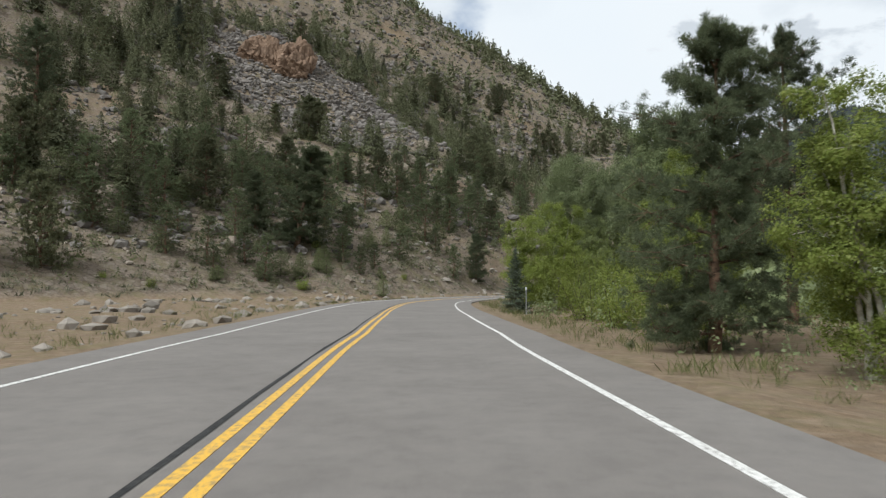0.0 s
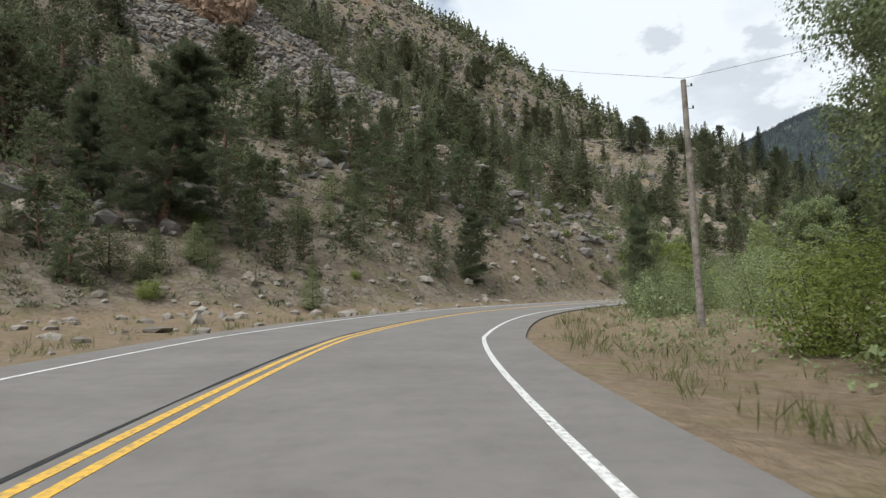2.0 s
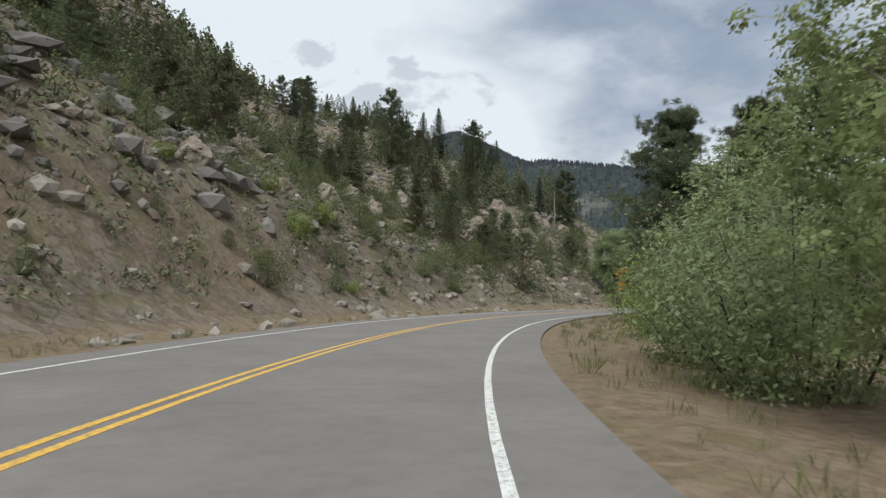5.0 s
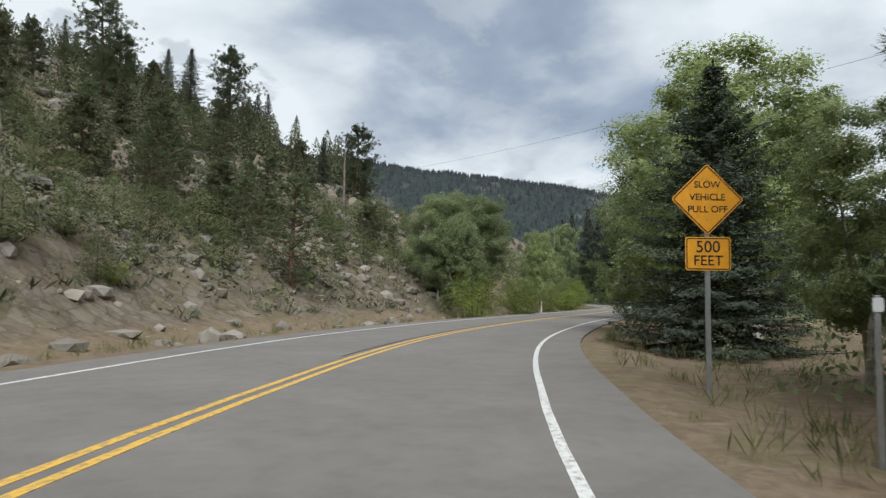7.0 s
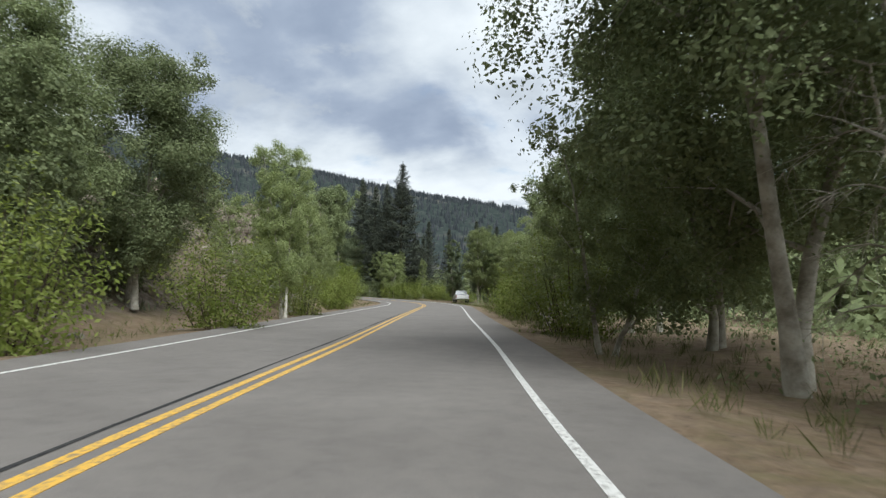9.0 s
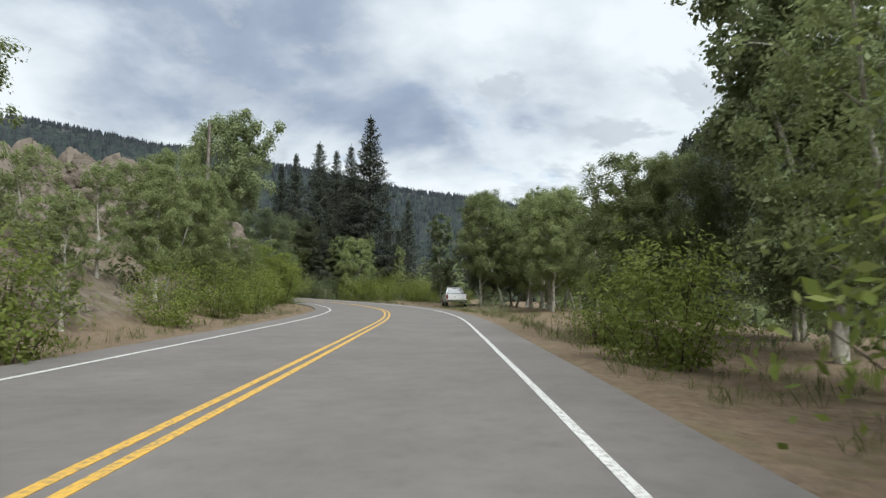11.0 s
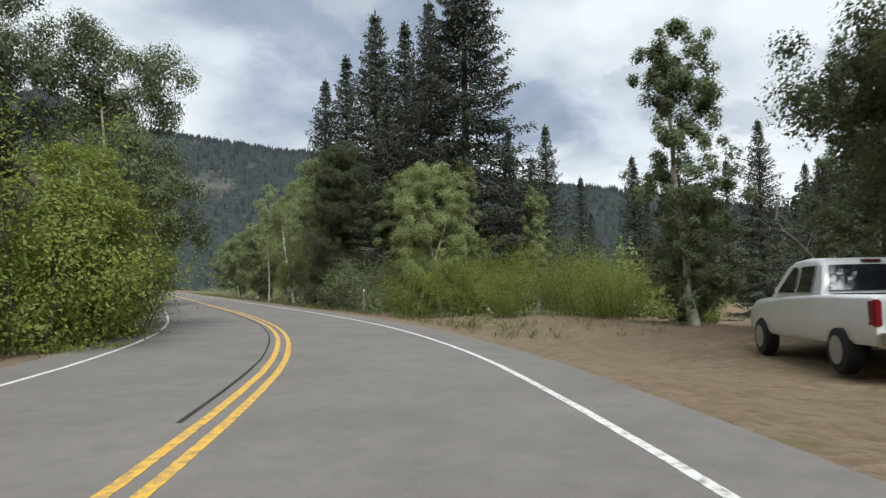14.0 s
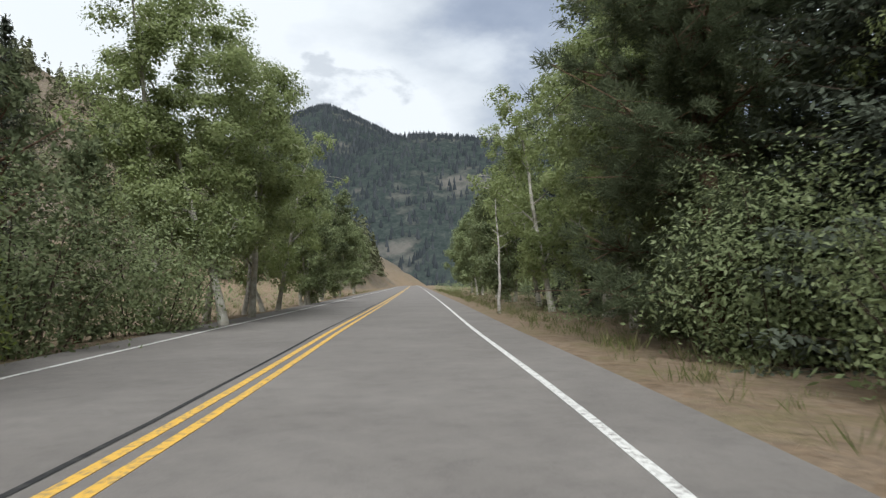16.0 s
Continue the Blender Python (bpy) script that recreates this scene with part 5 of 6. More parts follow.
def rubble():
    x, y, z, d, rng = on_slope(42000, 9, 1.2, 90, (-80, 125, 60, 290))
    dens = value_noise(x, y, 26, 91, 4)
    m = (dens > -0.05) & (z > 5)
    x1, y1, z1 = x[m][:9000], y[m][:9000], z[m][:9000]
    stones("talus", x1, y1, z1, 0.22 + 1.0 * rng.rand(len(x1)) ** 4, 1, SCREE, "grey broken talus blocks strewn over a mountain slope", "talus")
    k = np.flatnonzero(talus_field(x, y) > rng.rand(len(x)) + 0.02)
    xf, yf = np.tile(x[k], 8) + rng.randn(len(k) * 8) * 1.2, np.tile(y[k], 8) + rng.randn(len(k) * 8) * 1.2
    xf, yf = xf[:7000], yf[:7000]
    stones("talus", xf, yf, height(xf, yf), 0.22 + 0.7 * rng.rand(len(xf)) ** 3, 6, SCREE, "dark grey field of broken talus below an orange cliff", "talus")
    xu, yu, zu, du, rng2 = on_slope(40000, 39, 40, 220, (-200, 130, 110, 420))
    xu, yu, zu = xu[:13000], yu[:13000], zu[:13000]
    stones("talus", xu, yu, zu, 0.3 + 1.3 * rng2.rand(len(xu)) ** 4, 8, SCREE, "grey broken scree high on the mountainside", "talus")
    m2 = (dens <= -0.05) & (rng.rand(len(x)) < 0.5)
    x2, y2, z2 = x[m2][:5000], y[m2][:5000], z[m2][:5000]
    stones("rubble", x2, y2, z2, 0.12 + 0.6 * rng.rand(len(x2)) ** 3, 2, ROCK, "pale tan granite rubble on dry soil", "rubble")
    s = rng.rand(5000)
    i = (s * (len(CENTRE) - 90)).astype(int) + 60
    i = np.clip(i, 0, len(CENTRE) - 1)
    off = rng.uniform(5.5, 20, len(i))
    g = np.gradient(CENTRE, axis=0); g /= np.linalg.norm(g, axis=1)[:, None]
    px = CENTRE[i, 0] - g[i, 1] * off + rng.randn(len(i)); py = CENTRE[i, 1] + g[i, 0] * off + rng.randn(len(i))
    ss, dd = road_coords(px, py)
    ok = (dd > 5.4) & (px < 85)
    px, py = px[ok], py[ok]
    stones("rubble", px, py, height(px, py), 0.05 + 0.5 * rng.rand(len(px)) ** 4, 3, ROCK, "pale stones fallen on the dirt bank by the road", "rubble")

    xp, yp, zp, dp, rng3 = on_slope(9000, 44, 0.8, 16, (-55, 112, 55, 200))
    keep = value_noise(xp, yp, 14, 45, 3) > -0.1
    xp, yp, zp = xp[keep][:1900], yp[keep][:1900], zp[keep][:1900]
    stones("rubble", xp, yp, zp, 0.10 + 0.42 * rng3.rand(len(xp)) ** 3, 4, PALE_ROCK, "pale weathered granite stones on the tan bank", "rubble", 0.75)


rubble()


def boulder_mesh(seed, mat, sub=3, planes=13, rough=0.07):
    bm = bmesh.new()
    bmesh.ops.create_icosphere(bm, subdivisions=sub, radius=1)
    rng = random.Random(seed)
    cuts = [(Vector((rng.uniform(-1, 1), rng.uniform(-1, 1), rng.uniform(-0.5, 1))).normalized(), rng.uniform(0.5, 0.82)) for _ in range(planes)]
    o = Vector((rng.uniform(0, 50), 0, 0))
    for v in bm.verts:
        for n, k in cuts:
            e = v.co.dot(n) - k
            if e > 0:
                v.co -= n * e * 0.97
        q = v.co.normalized()
        v.co += q * rough * noise.fractal(v.co * 2.2 + o, 0.8, 2.0, 5) - q * 0.10 * max(0.0, abs(noise.noise(v.co * 1.7 + o * 2)) < 0.05)
    me = bpy.data.meshes.new("boulder")
    bm.to_mesh(me); bm.free()
    me.materials.append(mat)
    return me


BOULDERS = [boulder_mesh(i, PALE_ROCK, 4, 13, 0.1) for i in range(5)]
CRAGS = [boulder_mesh(20 + i, CLIFF, 5, 14, 0.1) for i in range(4)]
ORANGE_CRAGS = [boulder_mesh(30 + i, ORANGE_ROCK, 5, 22, 0.2) for i in range(3)]


def boulder(i, x, y, size, tall=0.75, sink=0.3):
    ob = new("boulder", BOULDERS[i % 5])
    z = float(height(np.array([x]), np.array([y]))[0])
    ob.matrix_basis = Matrix.Translation((x, y, z + size * tall * (0.5 - sink))) @ Euler((0.2 * math.sin(i * 7), 0.2 * math.cos(i * 5), i * 1.7)).to_matrix().to_4x4() @ Matrix.Diagonal((size * 0.55, size * 0.5, size * 0.5 * tall / 0.75, 1))
    return tagged(ob, "large pale weathered granite boulder on the slope", "boulder", "boulders on the slope")


for i, row in enumerate([(15.1, 180.0, 7.0), (-12.5, 117.2, 4.2), (-5.0, 153.6, 4.5), (21.0, 128.0, 2.4), (63.9, 171.4, 3.2), (60.8, 173.6, 3.6), (-24.0, 79.0, 2.6),
                         (-38.0, 99.5, 2.8), (-46.0, 96.0, 3.5), (-14.0, 200.0, 5.5), (29.0, 137.0, 2.6), (36.0, 146.0, 3.0), (42.0, 152.0, 2.4),
                         (47.0, 160.0, 3.4), (56.0, 162.0, 2.4), (62.0, 165.0, 3.0), (70.0, 172.0, 4.0), (74.0, 176.0, 4.4), (80.0, 180.0, 4.0), (-38.0, 79.0, 4.4), (-30.6, 90.0, 2.6),
                         (-42.4, 85.0, 3.0), (-21.0, 92.6, 2.2), (-10.0, 290.0, 7.0)]):
    boulder(i, *row)
rngb = np.random.RandomState(12)
for i in range(70):
    x, y = rngb.uniform(-60, 100), rngb.uniform(85, 260)
    if float(height(np.array([x]), np.array([y]))[0]) > 3:
        boulder(i + 3, x, y, 1.2 + 3.2 * rngb.rand() ** 2)


for i in range(46):
    x, y = rngb.uniform(-58, 18), rngb.uniform(76, 128)
    if 1.6 < float(height(np.array([x]), np.array([y]))[0]) < 20:
        boulder(i + 1, x, y, 0.8 + 1.6 * rngb.rand() ** 2)


def outcrop(name, label, cx, cy, n, sx, sy, size, seed, up=0.0, low=3.0, kinds=None):
    """A broken cliff of big blocks."""
    rng = np.random.RandomState(seed)
    base = new(name)
    z0 = float(height(np.array([cx]), np.array([cy]))[0])
    base.location = (cx, cy, z0)
    for i in range(n):
        x, y = rng.uniform(-sx, sx), rng.uniform(-sy, sy)
        z = float(height(np.array([cx + x]), np.array([cy + y]))[0]) - z0 + up * rng.rand()
        if z + z0 < low:
            continue
        ob = new("rock", (kinds or CRAGS)[i % len(kinds or CRAGS)])
        ob.parent = base
        k = size * rng.uniform(0.5, 1.2)
        ob.matrix_basis = Matrix.Translation((x, y, z)) @ Euler((rng.randn() * 0.15, rng.randn() * 0.15, rng.rand() * 6)).to_matrix().to_4x4() @ Matrix.Diagonal((k, k * 0.8, k * rng.uniform(0.7, 1.5), 1))
    return tagged(base, label, "rock outcrop")


outcrop("cliff_outcrop", "orange-tan rock cliff standing out of grey talus", -41, 173.5, 32, 7, 4.5, 4.2, 3, 3.0, 3.0, ORANGE_CRAGS)
outcrop("cliff_outcrop", "tan granite crag above the trees by the road", 149, 198, 110, 16, 11, 2.3, 4, 0.0, 4.0)
outcrop("cliff_outcrop", "cracked tan cliff blocks at the corner of the crag", 153.6, 191.5, 60, 6.0, 4.5, 2.0, 6, 0.6, 1.5)
outcrop("cliff_outcrop", "broken grey-tan ledges on the end of the spur", 88, 177, 46, 28, 9, 1.5, 5, 0.0, 4.0, BOULDERS)


# ---- undergrowth below the roadside trees, and the wood along the river ----
def undergrowth():
    rng = np.random.RandomState(51)
    g = np.gradient(CENTRE, axis=0); g /= np.linalg.norm(g, axis=1)[:, None]
    n = 1350
    i = (rng.rand(n) * 250).astype(int) + 66
    off = -(7.5 + 26 * rng.rand(n) ** 1.3)
    left = (rng.rand(n) < 0.3) & (i > 146)
    off = np.where(left, 8 + 14 * rng.rand(n), off)
    i = np.minimum(i, len(CENTRE) - 1)
    x, y = CENTRE[i, 0] - g[i, 1] * off, CENTRE[i, 1] + g[i, 0] * off
    s, d = road_coords(x, y)
    ok = (np.abs(d) > 7.4) & (np.hypot(x - 164, y - 168) > 8) & (np.hypot(x - 45.7, y - 119.2) > 2.5)
    x, y = x[ok], y[ok]
    conifer_cloud("undergrowth", x, y, height(x, y), rng.uniform(0.6, 2.2, len(x)), rng.uniform(0.5, 0.9, len(x)), 130, rng, LEAF_COTTON,
                  "dense green undergrowth below the roadside trees", "undergrowth", 0.62)
    n = 900
    i = np.minimum((rng.rand(n) * 270).astype(int) + 66, len(CENTRE) - 1)
    off = -(24 + 70 * rng.rand(n))
    x, y = CENTRE[i, 0] - g[i, 1] * off, CENTRE[i, 1] + g[i, 0] * off
    s, d = road_coords(x, y)
    flat = (x > 168) & (x < 250) & (y > 165) & (y < 215)
    ok = (d < -22) & ~flat
    x, y = x[ok], y[ok]
    conifer_cloud("river_wood", x, y, height(x, y), rng.uniform(5, 11, len(x)), rng.uniform(0.28, 0.42, len(x)), 120, rng, LEAF_COTTON,
                  "green trees along the river flat", "wood")


undergrowth()


def dead_tree(x, y, h, lean, turn, seed, label):
    """A bare grey stem with broken limbs."""
    rng = np.random.RandomState(seed)
    tree = new("dead_tree")
    z = float(height(np.array([x]), np.array([y]))[0])
    tree.matrix_basis = Matrix.Translation((x, y, z)) @ Euler((0, lean, turn)).to_matrix().to_4x4()
    q = np.linspace(0, 1, 8)
    P = np.c_[np.cumsum(rng.randn(8, 2) * 0.012 * h, axis=0), q * h - 0.2]
    part("trunk", *tube(P, (0.012 * h + 0.02) * (1 - 0.85 * q), 7), DEAD_WOOD, tree, smooth=True)
    for i in range(11):
        f = rng.uniform(0.3, 0.97)
        st = np.array([np.interp(f, q, P[:, k]) for k in range(3)])
        a, ln = rng.rand() * 6.28, h * rng.uniform(0.08, 0.26) * (1.15 - f)
        d = np.array([math.cos(a), math.sin(a), rng.uniform(0.1, 0.9)])
        pts = [st, st + d * ln * 0.5 + rng.randn(3) * 0.04 * ln, st + d * ln + rng.randn(3) * 0.1 * ln]
        part("limb", *tube(pts, [0.006 * h * 0.6 + 0.006, 0.008, 0.003], 5), DEAD_WOOD, tree)
    return tagged(tree, label, "dead tree")


def forked_snag(x, y, turn):
    """A bleached stem leaning far over, split into two crooked limbs."""
    ob = new("dead_tree")
    ob.matrix_basis = pose(x, y, float(height(np.array([x]), np.array([y]))[0]), 0, 0, turn)
    stem = [(-1.7, 0.1, -0.2), (-0.7, 0.05, 1.3), (0.0, 0.0, 2.35), (0.4, 0.02, 2.78), (0.71, 0, 3.05)]
    part("trunk", *tube(np.array(stem), [0.12, 0.1, 0.08, 0.07, 0.06], 8), DEAD_WOOD, ob, smooth=True)
    for pts, r in (([stem[-1], (0.95, 0.1, 3.1), (1.2, 0.1, 3.22), (1.63, 0.2, 3.5)], 0.045), ([stem[-1], (0.9, -0.1, 3.45), (0.83, -0.1, 3.85), (1.1, 0, 4.03), (1.45, 0, 4.2)], 0.05),
                   ([(0.83, -0.1, 3.85), (0.72, -0.2, 4.2), (0.8, -0.2, 4.5)], 0.025), ([(1.2, 0.1, 3.22), (1.3, 0.3, 3.1), (1.6, 0.3, 3.12)], 0.02), ([stem[2], (-0.1, -0.3, 2.6), (-0.3, -0.4, 3.0)], 0.025)):
        part("limb", *tube(np.array(pts), np.linspace(r, 0.008, len(pts)), 6), DEAD_WOOD, ob)
    return tagged(ob, "bleached forked dead tree leaning out of the willows", "dead tree")


DEAD_WOOD = bark_material("bleached_wood", (0.20, 0.18, 0.155), (0.42, 0.39, 0.34), 5)
forked_snag(173.3, 171.05, 121)
dead_tree(75.4, 132.0, 7.5, 0.1, 0.5, 2, "bare grey dead tree among leafy roadside trees")
dead_tree(186.6, 223.0, 8.8, 0.1, 0.2, 3, "bare white dead aspen beside the road")
dead_tree(194.4, 214.6, 5.0, 0.06, 1.5, 4, "bare white dead aspen beside the road")
dead_tree(171.0, 206.5, 4.5, 0.5, 2.5, 5, "bleached broken dead tree in the undergrowth")
dead_tree(34.0, 232.0, 8.0, 0.05, 1.0, 6, "bare grey dead tree on the skyline of the slope")


# ---- brush and grass ----
def tufts(name, x, y, z, h, seed, mat, label, cat, per=14, spread=0.5, thin=0.10):
    rng = np.random.RandomState(seed)
    n = len(x)
    a = rng.rand(n, per) * 6.28
    t = rng.uniform(0.1, 1, (n, per)) * spread
    d = unit(np.stack([np.cos(a) * t, np.sin(a) * t, np.ones((n, per)) * 0.8], 2).reshape(-1, 3))
    ln = (h[:, None] * rng.uniform(0.5, 1.1, (n, per))).ravel()
    c = np.stack([np.repeat(x, per), np.repeat(y, per), np.repeat(z, per)], 1) + np.c_[rng.randn(n * per, 2) * 0.3 * np.repeat(h, per)[:, None] * spread, np.zeros(n * per)]
    u = d * (ln * 0.5)[:, None]
    V, F = blades(c + u * 0.9, u, cross_width(u, 1, rng) * (thin * ln)[:, None])
    ob = mesh_object(name, V, F, mat)
    return tagged(ob, label, cat, kind="stuff")


GRASS = leaf_material("verge_grass", (0.06, 0.075, 0.02), (0.11, 0.125, 0.04), (0.22, 0.2, 0.09), 0.25, 0.7)


def brush():
    x, y, z, d, rng = on_slope(16000, 15, 0.2, 60, (-70, 130, 30, 240))
    m = (z < 16) | (rng.rand(len(x)) < 0.3)
    x, y, z = x[m][:5200], y[m][:5200], z[m][:5200]
    tufts("sagebrush", x, y, z, rng.uniform(0.25, 0.7, len(x)), 16, SAGE, "dry grey-green sagebrush clumps on tan soil", "brush", 18, 1.6, 0.085)
    n = 6500
    i = (rng.rand(n) * 215).astype(int) + 66
    side = np.where(rng.rand(n) < 0.7, -1, 1)
    off = side * (5.3 + 9 * rng.rand(n) ** 1.5)
    g = np.gradient(CENTRE, axis=0); g /= np.linalg.norm(g, axis=1)[:, None]
    px = CENTRE[i, 0] - g[i, 1] * off + rng.randn(n) * 0.4; py = CENTRE[i, 1] + g[i, 0] * off + rng.randn(n) * 0.4
    s, dd = road_coords(px, py)
    pull = (np.hypot(px - 163, py - 169) < 9)
    ok = (np.abs(dd) > 5.1) & ~pull
    px, py = px[ok], py[ok]
    tufts("grass", px, py, height(px, py), rng.uniform(0.15, 0.5, len(px)), 17, GRASS, "dry green and straw verge grass beside the road", "grass", 14, 0.8, 0.022)


brush()


# ---- roadside furniture ----
def metal(name, col, rough=0.45, met=1.0):
    m, N, L, b = material(name, rough, 0.4)
    b.inputs["Metallic"].default_value = met
    n = noise_tex(N, L, 9, 5, 0.6)
    L.new(ramp(N, L, n, [(0.3, tuple(c * 0.8 for c in col)), (0.7, col)]), b.inputs["Base Color"])
    return m


SIGN_YELLOW = metal("sign_sheeting", (0.78, 0.34, 0.012), 0.5, 0.0)
SIGN_BLACK = metal("sign_black", (0.012, 0.012, 0.012), 0.5, 0.0)
STEEL = metal("galvanised_steel", (0.42, 0.42, 0.41), 0.5, 0.9)
POLE_WOOD = bark_material("weathered_pole_wood", (0.10, 0.085, 0.07), (0.24, 0.205, 0.17), 5)
WIRE = metal("cable", (0.05, 0.05, 0.055), 0.6, 0.0)
def car_paint():
    m, N, L, b = material("white_car_paint", 0.32, 0.5)
    dust = noise_tex(N, L, 1.6, 5, 0.6)
    L.new(ramp(N, L, dust, [(0.3, (0.50, 0.497, 0.485)), (0.7, (0.60, 0.60, 0.592))]), b.inputs["Base Color"])
    b.inputs["Coat Weight"].default_value, b.inputs["Coat Roughness"].default_value = 0.6, 0.08
    return m


CAR_WHITE = car_paint()
CAR_GLASS = metal("tinted_glass", (0.012, 0.014, 0.016), 0.05, 0.0)
CAR_BLACK = metal("black_rubber", (0.018, 0.018, 0.018), 0.8, 0.0)
CAR_RED = metal("red_tail_lamp", (0.13, 0.008, 0.01), 0.2, 0.0)
CHROME = metal("chrome", (0.6, 0.6, 0.6), 0.15, 1.0)


def bm_part(name, bm, mat, parent, label=""):
    me = bpy.data.meshes.new(name)
    bm.to_mesh(me); bm.free()
    me.materials.append(mat)
    ob = new(name, me)
    ob.parent = parent
    if label:
        tagged(ob, label)
    return ob


def plate(w, h, t, corner, turn=0.0):
    """A rounded plate in the x-z plane, facing -y."""
    bm = bmesh.new()
    pts = []
    for cx, cz, a0 in ((w / 2 - corner, h / 2 - corner, 0), (-w / 2 + corner, h / 2 - corner, 90), (-w / 2 + corner, -h / 2 + corner, 180), (w / 2 - corner, -h / 2 + corner, 270)):
        for k in range(5):
            a = radians(a0 + k * 22.5)
            pts.append((cx + corner * math.cos(a), cz + corner * math.sin(a)))
    c, s = math.cos(turn), math.sin(turn)
    f = bm.faces.new([bm.verts.new((x * c - z * s, 0, x * s + z * c)) for x, z in pts])
    r = bmesh.ops.extrude_face_region(bm, geom=[f])
    bmesh.ops.translate(bm, vec=(0, t, 0), verts=[v for v in r["geom"] if isinstance(v, bmesh.types.BMVert)])
    bmesh.ops.recalc_face_normals(bm, faces=bm.faces)
    return bm


def frame_plate(w, h, band, t, corner, turn=0.0):
    """A thin border band, as a ring."""
    bm = bmesh.new()
    rings = []
    for k_ in (0, band):
        ww, hh, cc = w - 2 * k_, h - 2 * k_, max(corner - k_, 0.005)
        pts = []
        for cx, cz, a0 in ((ww / 2 - cc, hh / 2 - cc, 0), (-ww / 2 + cc, hh / 2 - cc, 90), (-ww / 2 + cc, -hh / 2 + cc, 180), (ww / 2 - cc, -hh / 2 + cc, 270)):
            for k in range(5):
                a = radians(a0 + k * 22.5)
                pts.append((cx + cc * math.cos(a), cz + cc * math.sin(a)))
        c, s = math.cos(turn), math.sin(turn)
        rings.append([bm.verts.new((x * c - z * s, -t, x * s + z * c)) for x, z in pts])
    n = len(rings[0])
    for i in range(n):
        bm.faces.new((rings[0][i], rings[0][(i + 1) % n], rings[1][(i + 1) % n], rings[1][i]))
    return bm


def lettering(text, size, mat, parent, x, z, y=-0.004):
    cu = bpy.data.curves.new("lettering", "FONT")
    cu.body, cu.size, cu.align_x, cu.align_y = text, size, "CENTER", "CENTER"
    cu.extrude, cu.offset = 0.001, 0.001
    tmp = new("lettering", cu)
    dg = bpy.context.evaluated_depsgraph_get()
    me = bpy.data.meshes.new_from_object(tmp.evaluated_get(dg))
    bpy.data.objects.remove(tmp)
    me.materials.clear(); me.materials.append(mat)
    ob = new("lettering", me)
    ob.parent = parent
    ob.matrix_basis = Matrix.Translation((x, y, z)) @ Euler((radians(90), 0, 0)).to_matrix().to_4x4()
    return ob


def warning_sign():
    sign = new("road_sign")
    gz = float(height(np.array([45.7]), np.array([119.2]))[0])
    sign.matrix_basis = pose(45.7, 119.2, gz, 0, 0, -50)
    zc = 2.70 - gz
    side = 0.75
    d = bm_part("diamond_panel", plate(side, side, 0.012, 0.04, radians(45)), SIGN_YELLOW, sign, "orange-yellow diamond panel")
    d.location = (0, 0, zc)
    bm_part("border", frame_plate(side - 0.03, side - 0.03, 0.017, 0.002, 0.035, radians(45)), SIGN_BLACK, d)
    for text, dz in (("SLOW", 0.215), ("VEHICLE", 0.03), ("PULL OFF", -0.15)):
        lettering(text, 0.138, SIGN_BLACK, d, 0, dz)
    q = bm_part("plaque", plate(0.66, 0.49, 0.012, 0.04), SIGN_YELLOW, sign, "orange-yellow distance plaque")
    q.location = (0, 0, zc - 0.80)
    bm_part("border", frame_plate(0.63, 0.46, 0.015, 0.002, 0.035), SIGN_BLACK, q)
    lettering("500", 0.24, SIGN_BLACK, q, 0, 0.095)
    lettering("FEET", 0.21, SIGN_BLACK, q, 0, -0.105)
    bm = bmesh.new()
    bmesh.ops.create_cube(bm, size=1)
    bmesh.ops.scale(bm, vec=(0.07, 0.045, zc + 0.85), verts=bm.verts)
    bmesh.ops.bevel(bm, geom=bm.edges[:], offset=0.006, segments=2, affect="EDGES")
    p = bm_part("post", bm, STEEL, sign, "grey steel post")
    p.location = (0, 0.038, (zc + 0.05) / 2)
    for z in (zc + 0.3, zc - 0.3, zc - 0.66, zc - 0.94):
        b = bmesh.new()
        bmesh.ops.create_cone(b, cap_ends=True, segments=8, radius1=0.012, radius2=0.009, depth=0.008)
        o = bm_part("bolt", b, STEEL, sign)
        o.matrix_basis = pose(0, -0.004, z, 90)
    tagged(sign, "orange-yellow diamond warning sign with distance plaque on a post", "road sign")


warning_sign()


def utility_pole(x, y, h, lean, turn, label):
    z = float(height(np.array([x]), np.array([y]))[0])
    pole = new("utility_pole")
    pole.matrix_basis = Matrix.Translation((x, y, z)) @ Euler((0, lean, turn)).to_matrix().to_4x4()
    q = np.linspace(0, 1, 9)
    v, f = tube(np.c_[0 * q, 0 * q, q * (h + 0.8) - 0.8], 0.16 - 0.06 * q, 12)
    f = f + [tuple(range(8 * 12, 9 * 12))]
    part("shaft", v, f, POLE_WOOD, pole, smooth=False)
    for a, zz in ((0.0, h - 0.25), (0.6, h - 1.1)):
        vv, ff = tube([(0, 0, zz), (0.28, 0, zz + 0.02)], [0.018, 0.014], 6)
        arm = part("bracket", vv, ff, STEEL, pole)
        iv, fi = tube([(0.28, 0, zz), (0.28, 0, zz + 0.05), (0.28, 0, zz + 0.10)], [0.045, 0.03, 0.04], 8)
        part("insulator", iv, fi, CAR_BLACK, pole)
    return tagged(pole, label, "utility pole", "utility poles")


